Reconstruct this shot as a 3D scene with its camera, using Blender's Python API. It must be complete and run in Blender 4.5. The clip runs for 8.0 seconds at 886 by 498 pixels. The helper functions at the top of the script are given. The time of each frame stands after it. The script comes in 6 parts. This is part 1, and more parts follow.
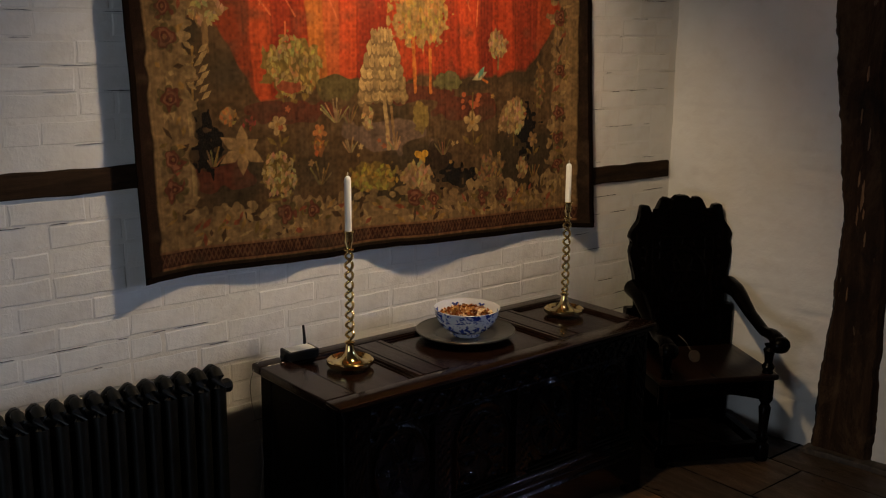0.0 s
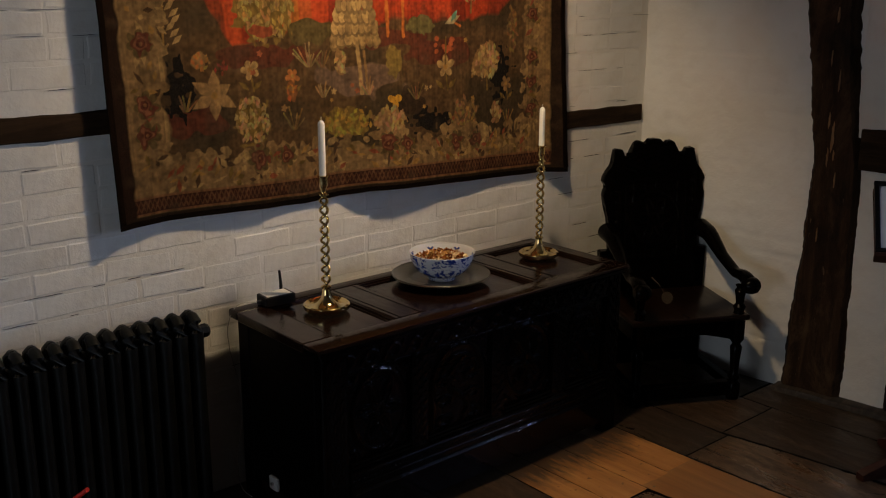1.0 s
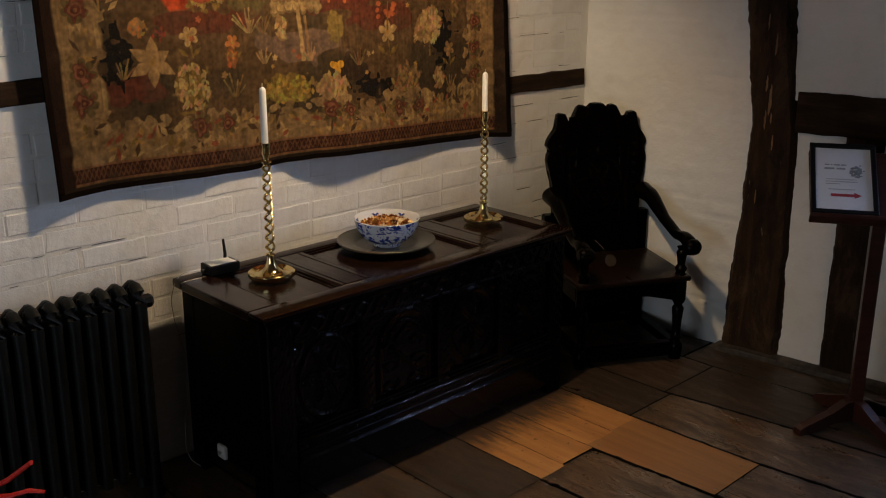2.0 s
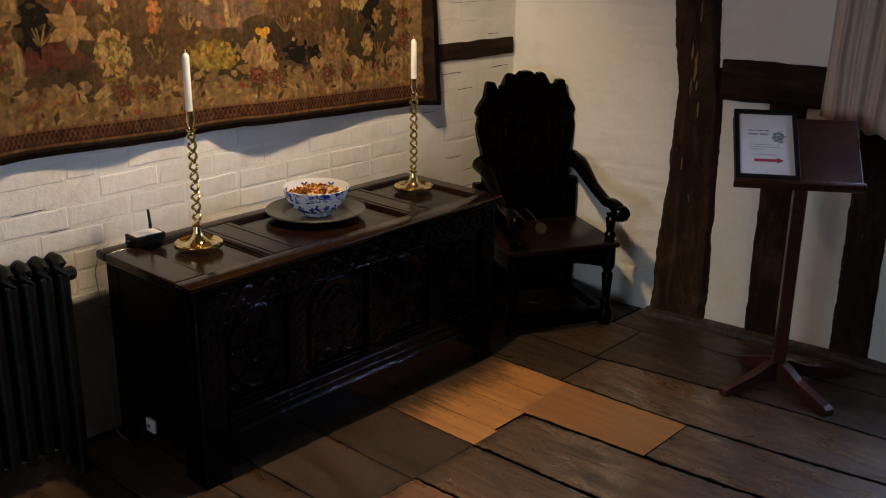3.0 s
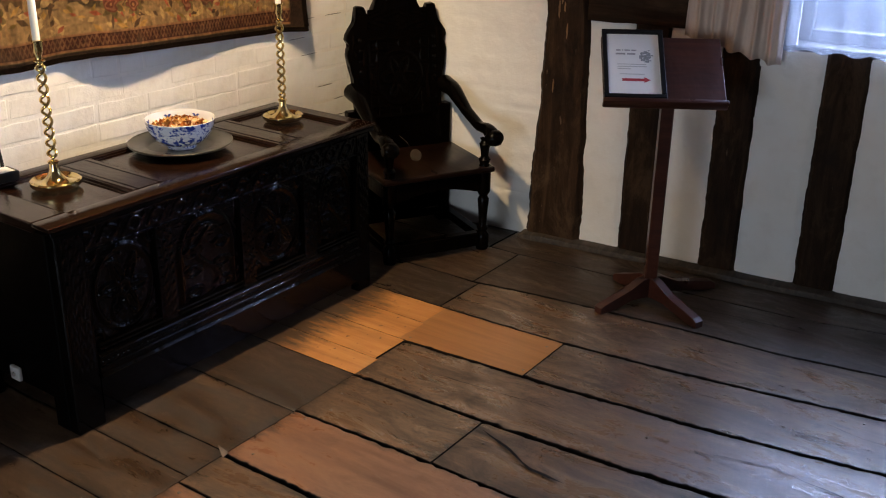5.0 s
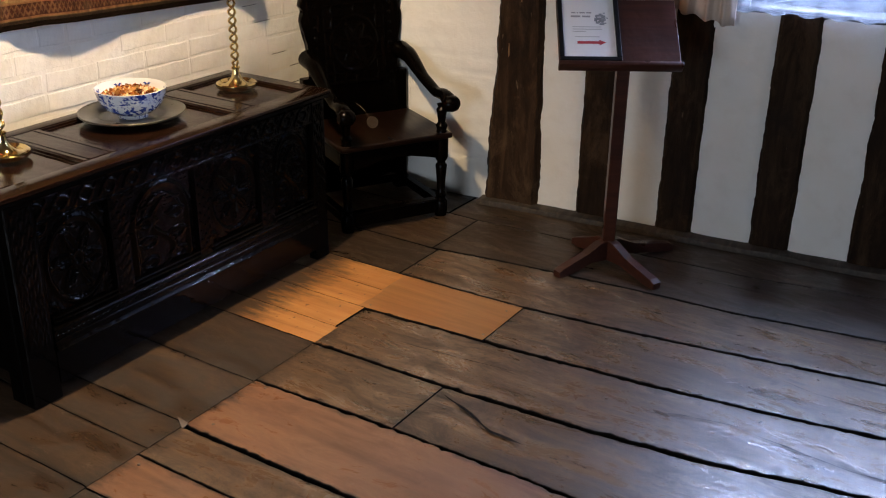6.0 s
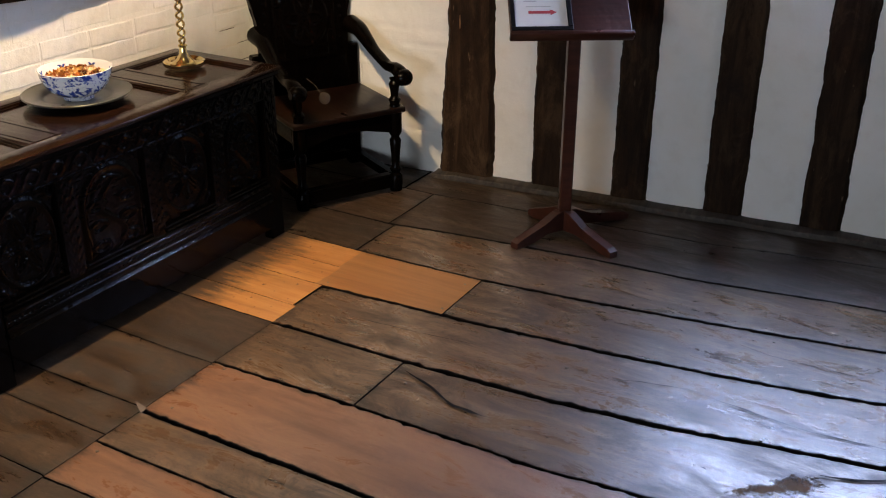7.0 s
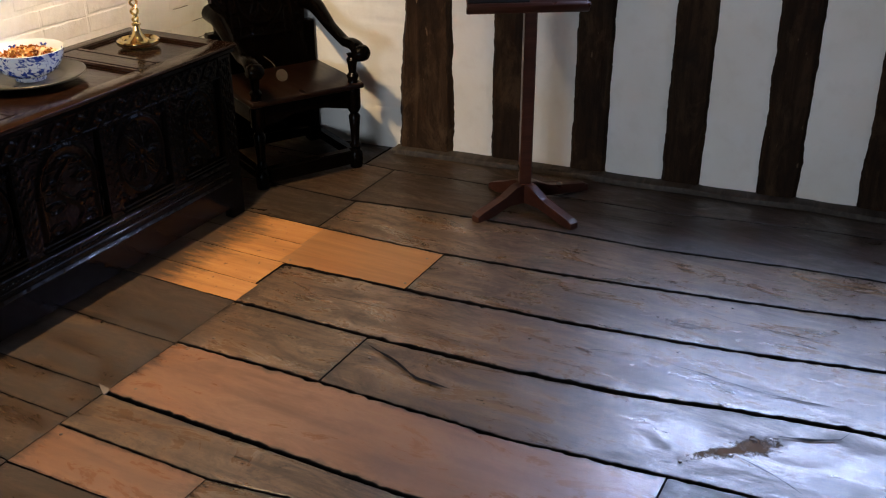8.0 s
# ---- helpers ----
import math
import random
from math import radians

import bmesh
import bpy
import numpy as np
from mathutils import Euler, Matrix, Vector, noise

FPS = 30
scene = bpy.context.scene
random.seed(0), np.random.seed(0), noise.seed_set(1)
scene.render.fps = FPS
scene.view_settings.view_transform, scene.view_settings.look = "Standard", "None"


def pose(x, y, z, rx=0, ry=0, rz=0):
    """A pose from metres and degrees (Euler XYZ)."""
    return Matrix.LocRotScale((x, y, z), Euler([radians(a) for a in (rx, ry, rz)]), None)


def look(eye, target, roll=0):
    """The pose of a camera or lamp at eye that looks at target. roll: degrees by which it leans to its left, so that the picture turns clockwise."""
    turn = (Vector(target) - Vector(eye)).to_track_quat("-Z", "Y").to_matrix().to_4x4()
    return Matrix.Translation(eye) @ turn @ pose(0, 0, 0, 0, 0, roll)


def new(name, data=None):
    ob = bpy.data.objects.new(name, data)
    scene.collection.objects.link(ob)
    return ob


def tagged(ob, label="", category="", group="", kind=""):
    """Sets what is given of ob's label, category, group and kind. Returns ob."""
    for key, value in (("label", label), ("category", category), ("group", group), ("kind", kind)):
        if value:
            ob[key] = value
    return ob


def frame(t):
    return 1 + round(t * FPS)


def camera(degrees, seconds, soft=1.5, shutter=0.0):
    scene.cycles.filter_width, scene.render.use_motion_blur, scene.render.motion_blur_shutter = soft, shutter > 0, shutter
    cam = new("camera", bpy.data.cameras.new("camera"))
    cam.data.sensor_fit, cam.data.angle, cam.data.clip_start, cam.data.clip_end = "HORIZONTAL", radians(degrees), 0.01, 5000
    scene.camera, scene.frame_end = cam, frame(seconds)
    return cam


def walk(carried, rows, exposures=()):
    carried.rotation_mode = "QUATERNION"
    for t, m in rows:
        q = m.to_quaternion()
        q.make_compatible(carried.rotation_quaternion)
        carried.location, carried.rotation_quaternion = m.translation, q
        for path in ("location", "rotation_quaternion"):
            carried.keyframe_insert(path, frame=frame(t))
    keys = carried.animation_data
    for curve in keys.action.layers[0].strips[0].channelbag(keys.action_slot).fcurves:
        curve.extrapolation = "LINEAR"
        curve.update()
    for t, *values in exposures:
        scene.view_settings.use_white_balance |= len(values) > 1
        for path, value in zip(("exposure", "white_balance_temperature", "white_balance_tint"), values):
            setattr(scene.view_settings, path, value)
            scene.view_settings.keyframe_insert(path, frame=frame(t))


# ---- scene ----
cam = camera(46.97, 8.0, soft=1.1)
PATH = [
    (0, (-3.836, -2.961, 1.802), (-2.586, -1.462, 1.368), 0.59),
    (0.5, (-3.846, -2.965, 1.789), (-2.590, -1.481, 1.319), 0.51),
    (1, (-3.849, -2.984, 1.779), (-2.577, -1.532, 1.254), 0.26),
    (1.5, (-3.850, -2.995, 1.786), (-2.551, -1.581, 1.224), 0.20),
    (3, (-3.837, -3.007, 1.755), (-2.424, -1.742, 1.121), 0.75),
    (3.5, (-3.831, -3.004, 1.754), (-2.378, -1.798, 1.093), 1.19),
    (4, (-3.820, -3.003, 1.743), (-2.336, -1.853, 1.054), 1.21),
    (4.5, (-3.801, -3.007, 1.734), (-2.296, -1.907, 1.010), 1.00),
    (6, (-3.784, -3.024, 1.713), (-2.241, -2.041, 0.904), 0.81),
    (6.5, (-3.769, -3.017, 1.705), (-2.214, -2.075, 0.870), 0.34),
    (7, (-3.771, -3.022, 1.704), (-2.203, -2.120, 0.852), 0.18),
    (7.5, (-3.767, -3.030, 1.696), (-2.189, -2.165, 0.823), 0.04),
    (8, (-3.779, -3.035, 1.698), (-2.193, -2.204, 0.806), -0.17),
]
EXPOSURE = [(0, -1.24), (1.0, -1.3), (1.7, -1.08), (2.8, -0.48), (3.5, -0.22), (4.5, 0.18), (6.0, 0.48), (8.0, 0.64)]
walk(cam, [(t, look(eye, target, roll)) for t, eye, target, roll in PATH], EXPOSURE)

# ---- light ----
world = bpy.data.worlds.new("world")
scene.world = world
world.use_nodes = True
wn = world.node_tree.nodes
sky = wn.new("ShaderNodeTexSky")
sky.sky_type = "NISHITA"
sky.sun_disc = False
sky.sun_elevation = radians(35)
sky.sun_rotation = radians(200)
wn["Background"].inputs["Strength"].default_value = 0.12
world.node_tree.links.new(sky.outputs[0], wn["Background"].inputs["Color"])


def lamp(name, kind, m, power, colour, **kw):
    data = bpy.data.lights.new(name, kind)
    data.energy, data.color = power, colour
    if "size" in kw:
        data.shape, data.size, data.size_y = "RECTANGLE", kw["size"], kw["size_y"]
    if "radius" in kw:
        data.shadow_soft_size = kw["radius"]
    ob = new(name, data)
    ob.matrix_world = m
    return ob


sun = lamp("sun", "SUN", look((0, 0, 9), (-3, -5, 0)), 0.6, (1.0, 0.96, 0.9))
sun.data.angle = radians(15)

ROOM_W, ROOM_S, TOP = -5.6, -4.9, 2.36
WEST_Y = -2.0
# The east wall leans a little off square: s runs along it from the corner, o points out of the room.
KE = -0.1076
NE = math.sqrt(1 + KE * KE)
EAST = Matrix(((-KE / NE, 1 / NE, 0, 0), (-1 / NE, -KE / NE, 0, 0), (0, 0, 1, 0), (0, 0, 0, 1)))
# daylight in the windows' openings, and the warm ceiling lamp over the room
lamp("window_daylight", "AREA", EAST @ pose(2.9, 0.7, 1.97, 76, 0, 180), 430, (0.50, 0.63, 1.0), size=2.1, size_y=1.25)
lamp("west_daylight", "AREA", pose(ROOM_W - 0.1, WEST_Y, 1.12, 90, 0, -90), 44, (0.74, 0.85, 1.0), size=1.5, size_y=1.15)
spot = lamp("ceiling_spot", "SPOT", look((-1.66, -0.75, 2.3), (-1.58, 0.0, 1.2)), 152, (1.0, 0.74, 0.45), radius=0.06)
spot.data.spot_size, spot.data.spot_blend = radians(138), 0.7
lamp("ceiling_bulb", "POINT", pose(-1.66, -0.75, 2.24), 5, (1.0, 0.74, 0.45), radius=0.05)


# ---- materials ----
def rgb(c):
    return (*c, 1.0)


class Mat:
    """A node material on Object coordinates, with two scales of variation."""

    def __init__(self, name, rough=0.6, metal=0.0, spec=0.5):
        self.m = bpy.data.materials.new(name)
        self.m.use_nodes = True
        self.t = self.m.node_tree
        self.b = self.t.nodes["Principled BSDF"]
        self.b.inputs["Roughness"].default_value = rough
        self.b.inputs["Metallic"].default_value = metal
        self.b.inputs["Specular IOR Level"].default_value = spec
        self.coord = self.t.nodes.new("ShaderNodeTexCoord").outputs["Object"]
        self.height = None

    def add(self, kind):
        return self.t.nodes.new(kind)

    def link(self, a, b):
        self.t.links.new(a, b)

    def stretch(self, sx, sy, sz, shift=False):
        n = self.add("ShaderNodeMapping")
        n.inputs["Scale"].default_value = (sx, sy, sz)
        self.link(self.coord, n.inputs["Vector"])
        if shift:
            info = self.add("ShaderNodeObjectInfo")
            mul = self.add("ShaderNodeMath")
            mul.operation = "MULTIPLY"
            mul.inputs[1].default_value = 37.0
            self.link(info.outputs["Random"], mul.inputs[0])
            self.link(mul.outputs[0], n.inputs["Location"])
        return n.outputs[0]

    def noise(self, scale, detail=4.0, vec=None, rough=0.55, dist=0.0):
        n = self.add("ShaderNodeTexNoise")
        n.inputs["Scale"].default_value = scale
        n.inputs["Detail"].default_value = detail
        n.inputs["Roughness"].default_value = rough
        n.inputs["Distortion"].default_value = dist
        self.link(vec or self.coord, n.inputs["Vector"])
        return n.outputs["Fac"]

    def ramp(self, fac, *stops):
        n = self.add("ShaderNodeValToRGB")
        el = n.color_ramp.elements
        while len(el) < len(stops):
            el.new(0.5)
        for e, (p, c) in zip(el, stops):
            e.position, e.color = p, rgb(c)
        self.link(fac, n.inputs[0])
        return n.outputs[0]

    def scalar(self, fac, lo, hi, p0=0.3, p1=0.7):
        n = self.add("ShaderNodeMapRange")
        n.inputs[1].default_value, n.inputs[2].default_value = p0, p1
        n.inputs[3].default_value, n.inputs[4].default_value = lo, hi
        self.link(fac, n.inputs[0])
        return n.outputs[0]

    def mix(self, fac, a, b, mode="MIX"):
        n = self.add("ShaderNodeMix")
        n.data_type, n.blend_type = "RGBA", mode
        for socket, v in ((n.inputs[0], fac), (n.inputs[6], a), (n.inputs[7], b)):
            if hasattr(v, "links"):
                self.link(v, socket)
            else:
                socket.default_value = rgb(v) if isinstance(v, tuple) else v
        return n.outputs[2]

    def colour(self, c):
        if hasattr(c, "links"):
            self.link(c, self.b.inputs["Base Color"])
        else:
            self.b.inputs["Base Color"].default_value = rgb(c)

    def roughness(self, f):
        self.link(f, self.b.inputs["Roughness"])

    def bump(self, fac, strength=0.3, dist=0.01):
        n = self.add("ShaderNodeBump")
        n.inputs["Strength"].default_value, n.inputs["Distance"].default_value = strength, dist
        self.link(fac, n.inputs["Height"])
        if self.height:
            self.link(self.height, n.inputs["Normal"])
        self.height = n.outputs[0]
        self.link(self.height, self.b.inputs["Normal"])

    def random(self, lo, hi):
        info = self.add("ShaderNodeObjectInfo")
        return self.scalar(info.outputs["Random"], lo, hi, 0, 1)


def wood(name, dark, mid, light, grain=(60, 3, 60), rough=(0.3, 0.5), bump=0.25, shift=True, vary=0.25, blotch=None, spec=0.5, wax=0.0, pits=0.0):
    w = Mat(name, spec=spec)
    w.b.inputs["Coat Weight"].default_value = wax
    w.b.inputs["Coat Roughness"].default_value = 0.22
    v = w.stretch(*grain, shift=shift)
    fine = w.noise(1.0, 6, v, 0.65, 0.4)
    col = w.ramp(fine, (0.28, dark), (0.5, mid), (0.74, light))
    big = w.noise(3.5, 6, w.stretch(1.6, 0.35, 1, shift=shift), 0.65)
    col = w.mix(w.scalar(big, 0.0, 0.7, 0.38, 0.85), col, blotch or dark)
    bright = w.add("ShaderNodeHueSaturation")
    w.link(col, bright.inputs["Color"])
    w.link(w.random(1 - vary, 1 + vary), bright.inputs["Value"])
    col = bright.outputs[0]
    if pits:
        # trodden dirt along the grain, small pits, and scuffs of bare pale wood
        soil = w.noise(4, 10, w.stretch(2.6, 0.9, 1, shift=shift), 0.78, 0.6)
        col = w.mix(w.scalar(soil, 0.0, pits, 0.47, 0.6), col, (0.034, 0.022, 0.013))
        # grime packed against the seams, breaking up inwards
        rim = w.add("ShaderNodeAttribute")
        rim.attribute_name = "edge"
        grime = w.add("ShaderNodeMath")
        grime.operation = "MULTIPLY_ADD"
        grime.inputs[1].default_value = 0.5
        w.link(rim.outputs["Fac"], grime.inputs[0])
        w.link(w.noise(14, 8, w.stretch(1.6, 0.6, 1, shift=shift), 0.75), grime.inputs[2])
        packed = w.scalar(grime.outputs[0], 0.0, 0.9, 0.84, 1.08)
        col = w.mix(packed, col, (0.016, 0.011, 0.007))
        dots = w.noise(95, 3, w.stretch(1, 0.5, 1, shift=shift), 0.6)
        col = w.mix(w.scalar(dots, 0.0, pits, 0.62 + 0.12 * (1 - pits), 0.67 + 0.12 * (1 - pits)), col, (0.012, 0.008, 0.005))
        scuff = w.noise(16, 8, w.stretch(1.2, 0.7, 1, shift=shift), 0.8)
        col = w.mix(w.scalar(scuff, 0.0, 0.5, 0.6, 0.7), col, (0.30, 0.21, 0.14))
        w.bump(soil, 0.32, 0.007)
        gloss = w.add("ShaderNodeMath")
        gloss.operation = "MULTIPLY"
        w.link(w.scalar(soil, wax, 0.0, 0.46, 0.58), gloss.inputs[0])
        w.link(w.scalar(w.noise(48, 6, w.stretch(1, 0.45, 1, shift=shift), 0.7), 1.0, 0.0, 0.5, 0.62), gloss.inputs[1])
        w.link(gloss.outputs[0], w.b.inputs["Coat Weight"])
    w.colour(col)
    if pits:
        w.roughness(w.scalar(soil, rough[0], rough[1] + 0.25, 0.36, 0.64))
    else:
        w.roughness(w.scalar(w.noise(4, 3, w.stretch(1.5, 0.5, 1, shift=shift)), rough[0], rough[1], 0.3, 0.7))
    w.bump(fine, bump, 0.004)
    w.bump(w.noise(6, 3, w.stretch(1.4, 0.4, 1.4, shift=shift)), 0.12 if pits else 0.35, 0.012)
    return w.m


def plain(name, col, rough=0.5, metal=0.0, var=0.15, scale=30, bump=0.1, spec=0.5):
    p = Mat(name, rough, metal, spec)
    n = p.noise(scale, 5)
    big = p.noise(scale / 8, 3)
    lo = tuple(c * (1 - var) for c in col)
    hi = tuple(min(1, c * (1 + var)) for c in col)
    p.colour(p.mix(p.scalar(big, 0, 0.6, 0.35, 0.7), p.ramp(n, (0.3, lo), (0.7, hi)), lo))
    p.roughness(p.scalar(n, rough * 0.8, min(1, rough * 1.25), 0.3, 0.7))
    p.bump(n, bump, 0.002)
    return p.m


def limewash(name, col, brick=False):
    p = Mat(name, 0.75, 0, 0.3)
    big, mid, fine = p.noise(2.2, 4), p.noise(11, 6), p.noise(48, 4)
    warm = (col[0] * 0.93, col[1] * 0.88, col[2] * 0.80)
    c = p.mix(p.scalar(big, 0, 0.8, 0.4, 0.7), col, warm)
    c = p.mix(p.scalar(mid, 0, 0.45, 0.52, 0.75), c, (col[0] * 0.84, col[1] * 0.81, col[2] * 0.76))
    if brick:
        hue = p.add("ShaderNodeHueSaturation")
        p.link(c, hue.inputs["Color"])
        p.link(p.random(0.94, 1.03), hue.inputs["Value"])
        c = hue.outputs[0]
    p.colour(c)
    p.bump(fine, 0.25, 0.003)
    p.bump(mid, 0.6, 0.011)
    p.bump(big, 0.3, 0.02)
    return p.m


def aged_timber(name, lift):
    """Old hewn oak: dark stain worn to brown in patches, with pale nicks along the grain."""
    w = Mat(name, 0.8, 0, 0.12)
    fine = w.noise(1.0, 6, w.stretch(26, 26, 2.6, True), 0.7, 0.8)
    col = w.ramp(fine, (0.3, (0.010 * lift, 0.0052 * lift, 0.0028 * lift)), (0.52, (0.022 * lift, 0.0115 * lift, 0.0058 * lift)), (0.74, (0.042 * lift, 0.0235 * lift, 0.012 * lift)))
    worn = w.noise(5, 8, w.stretch(1.4, 1.4, 0.6, True), 0.75, 0.5)
    col = w.mix(w.scalar(worn, 0.0, 0.75, 0.5, 0.66), col, (0.062 * lift, 0.038 * lift, 0.021 * lift))
    col = w.mix(w.scalar(worn, 0.7, 0.0, 0.34, 0.46), col, (0.006, 0.0035, 0.002))
    nick = w.noise(40, 4, w.stretch(1.0, 1.0, 0.28, True), 0.6)
    col = w.mix(w.scalar(nick, 0.0, 0.6, 0.68, 0.73), col, (0.16, 0.11, 0.07))
    w.colour(col)
    w.roughness(w.scalar(worn, 0.65, 0.92))
    w.bump(fine, 0.6, 0.004)
    w.bump(worn, 0.6, 0.01)
    return w.m


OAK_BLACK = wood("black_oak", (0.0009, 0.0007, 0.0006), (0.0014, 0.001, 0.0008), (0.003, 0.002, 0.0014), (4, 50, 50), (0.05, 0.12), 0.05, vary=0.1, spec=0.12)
# black oak for the sides, sheen cut so reflected light stays off them
OAK_SIDE = wood("side_oak_cut_sheen", (0.0009, 0.0007, 0.0006), (0.0014, 0.001, 0.0008), (0.003, 0.002, 0.0014), (50, 50, 4), (0.3, 0.5), 0.15, vary=0.1, spec=0.03)
OAK_CHAIR = wood("chair_oak", (0.0008, 0.0006, 0.0005), (0.0016, 0.001, 0.0007), (0.0035, 0.002, 0.0013), (50, 50, 5), (0.12, 0.25), 0.15, vary=0.1, spec=0.06)
OAK_SEAT = wood("seat_oak", (0.004, 0.0017, 0.001), (0.009, 0.0036, 0.0019), (0.016, 0.007, 0.0036), (40, 5, 40), (0.25, 0.4), 0.15, vary=0.1, spec=0.2)
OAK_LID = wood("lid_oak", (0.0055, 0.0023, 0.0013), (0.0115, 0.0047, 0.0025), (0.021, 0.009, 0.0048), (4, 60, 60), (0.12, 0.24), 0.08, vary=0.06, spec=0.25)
POST_OAK = aged_timber("post_oak", 1.5)
TIMBER = aged_timber("frame_timber", 1.0)
TIMBER_H = wood("rail_timber", (0.012, 0.0066, 0.0036), (0.034, 0.019, 0.010), (0.075, 0.044, 0.024), (2.5, 26, 26), (0.7, 0.9), 0.7, vary=0.15, spec=0.1)
PLANK = wood("floor_oak", (0.048, 0.026, 0.0135), (0.152, 0.085, 0.042), (0.27, 0.165, 0.09), (26, 1.5, 26), (0.12, 0.34), 0.3, vary=0.2, wax=0.9, pits=0.8)
# boards by the wall: dirtier oak, colour lowered further for the corner's shade
PLANK_DARK = wood("floor_dirty_shaded_oak", (0.014, 0.008, 0.0045), (0.045, 0.026, 0.014), (0.10, 0.062, 0.035), (26, 1.5, 26), (0.25, 0.5), 0.5, vary=0.2, wax=0.15, pits=0.9)
PLANK_BROWN = wood("floor_brown", (0.018, 0.0095, 0.0048), (0.052, 0.028, 0.0135), (0.108, 0.062, 0.032), (24, 1.8, 24), (0.22, 0.45), 0.4, vary=0.2, wax=0.25, pits=0.7)
PLANK_RED = wood("floor_red_pine", (0.15, 0.066, 0.031), (0.222, 0.103, 0.049), (0.29, 0.145, 0.074), (20, 1.2, 20), (0.18, 0.34), 0.12, vary=0.1, blotch=(0.17, 0.075, 0.036), wax=0.6, pits=0.25)
PLANK_PINE = wood("floor_new_pine", (0.19, 0.08, 0.024), (0.28, 0.124, 0.038), (0.36, 0.172, 0.058), (24, 1.5, 24), (0.3, 0.5), 0.2, vary=0.08, blotch=(0.27, 0.105, 0.03))
MAHOGANY = wood("mahogany", (0.026, 0.0078, 0.005), (0.047, 0.0138, 0.0082), (0.074, 0.0235, 0.0135), (5, 45, 45), (0.25, 0.4), 0.12, vary=0.06)
WHITE = limewash("white_limewash", (0.80, 0.785, 0.75))
WHITE_BRICK = limewash("painted_brick", (0.80, 0.785, 0.75), True)
BRASS = plain("brass", (0.82, 0.64, 0.29), 0.11, 1.0, 0.08, 40, 0.04)
WAX = plain("candle_wax", (0.85, 0.82, 0.74), 0.45, 0, 0.04, 30, 0.05)
PEWTER = plain("pewter", (0.125, 0.122, 0.105), 0.32, 0.8, 0.25, 25, 0.1)
IRON = plain("radiator_paint", (0.006, 0.0062, 0.0052), 0.45, 0.0, 0.35, 20, 0.2, 0.22)
BLACK = plain("black_plastic", (0.005, 0.005, 0.0055), 0.45, 0, 0.1, 40, 0.05, 0.25)
GREYLABEL = plain("grey_label", (0.8, 0.8, 0.78), 0.5, 0, 0.05, 60, 0.02)
CABLE = plain("white_cable", (0.5, 0.48, 0.45), 0.5, 0, 0.05, 30, 0.02)
RED = plain("red_paint", (0.62, 0.03, 0.02), 0.3, 0, 0.06, 30, 0.03)
PAPER = plain("paper", (0.82, 0.81, 0.77), 0.7, 0, 0.02, 60, 0.02)
INK = plain("ink", (0.36, 0.35, 0.34), 0.7, 0, 0.05, 60, 0.01)
FAINT = plain("faint_ink", (0.52, 0.50, 0.47), 0.7, 0, 0.1, 200, 0.01)
INKRED = plain("red_ink", (0.45, 0.04, 0.05), 0.7, 0, 0.05, 60, 0.01)
DIRT = plain("dark_gap", (0.008, 0.006, 0.005), 0.95, 0, 0.3, 30, 0.3, 0.1)
SILLWOOD = wood("sill_wood", (0.015, 0.011, 0.008), (0.04, 0.03, 0.022), (0.085, 0.066, 0.05), (40, 3, 40), (0.6, 0.85), 0.6)
# unseen rear walls and ceiling: finish invented, dark to cut bounced light
REAR = wood("rear_low_bounce", (0.02, 0.013, 0.009), (0.035, 0.022, 0.014), (0.055, 0.035, 0.022), (30, 30, 2), (0.5, 0.8), 0.3)
CEIL = wood("ceiling_low_bounce", (0.05, 0.035, 0.024), (0.08, 0.055, 0.038), (0.12, 0.085, 0.06), (30, 2, 30), (0.6, 0.8), 0.3)
NAIL = plain("nail_iron", (0.22, 0.19, 0.16), 0.45, 1.0, 0.3, 200, 0.1)
STEEL = plain("steel", (0.55, 0.53, 0.5), 0.35, 1.0, 0.15, 60, 0.1)


# ---- mesh helpers ----
def part(name, bm, material, parent=None, label="", smooth=False):
    """Link a bmesh as one mesh object, under a thing or part."""
    me = bpy.data.meshes.new(name)
    bmesh.ops.recalc_face_normals(bm, faces=bm.faces)
    bm.to_mesh(me)
    bm.free()
    for mat in material if isinstance(material, (list, tuple)) else (material,):
        me.materials.append(mat)
    if smooth:
        me.polygons.foreach_set("use_smooth", [True] * len(me.polygons))
        me.set_sharp_from_angle(angle=radians(40))
    ob = new(name, me)
    ob.parent = parent
    return tagged(ob, label)


def thing(name, m, label, category, group=""):
    ob = new(name)
    ob.empty_display_size = 0.1
    ob.matrix_world = m
    return tagged(ob, label, category, group)


def box(bm, x0, x1, y0, y1, z0, z1, bevel=0.0, m=None, seg=1):
    vs = [bm.verts.new((x, y, z)) for x in (x0, x1) for y in (y0, y1) for z in (z0, z1)]
    fs = [bm.faces.new([vs[i] for i in q]) for q in ((0, 1, 3, 2), (4, 6, 7, 5), (0, 4, 5, 1), (2, 3, 7, 6), (0, 2, 6, 4), (1, 5, 7, 3))]
    if bevel:
        es = {e for f in fs for e in f.edges}
        r = bmesh.ops.bevel(bm, geom=list(es), offset=bevel, segments=seg, affect="EDGES", profile=0.5)
        vs = list({v for f in r["faces"] for v in f.verts} | {v for v in vs if v.is_valid})
    if m:
        bmesh.ops.transform(bm, matrix=m, verts=vs)
    return vs


def boxed(*a, **k):
    bm = bmesh.new()
    box(bm, *a, **k)
    return bm


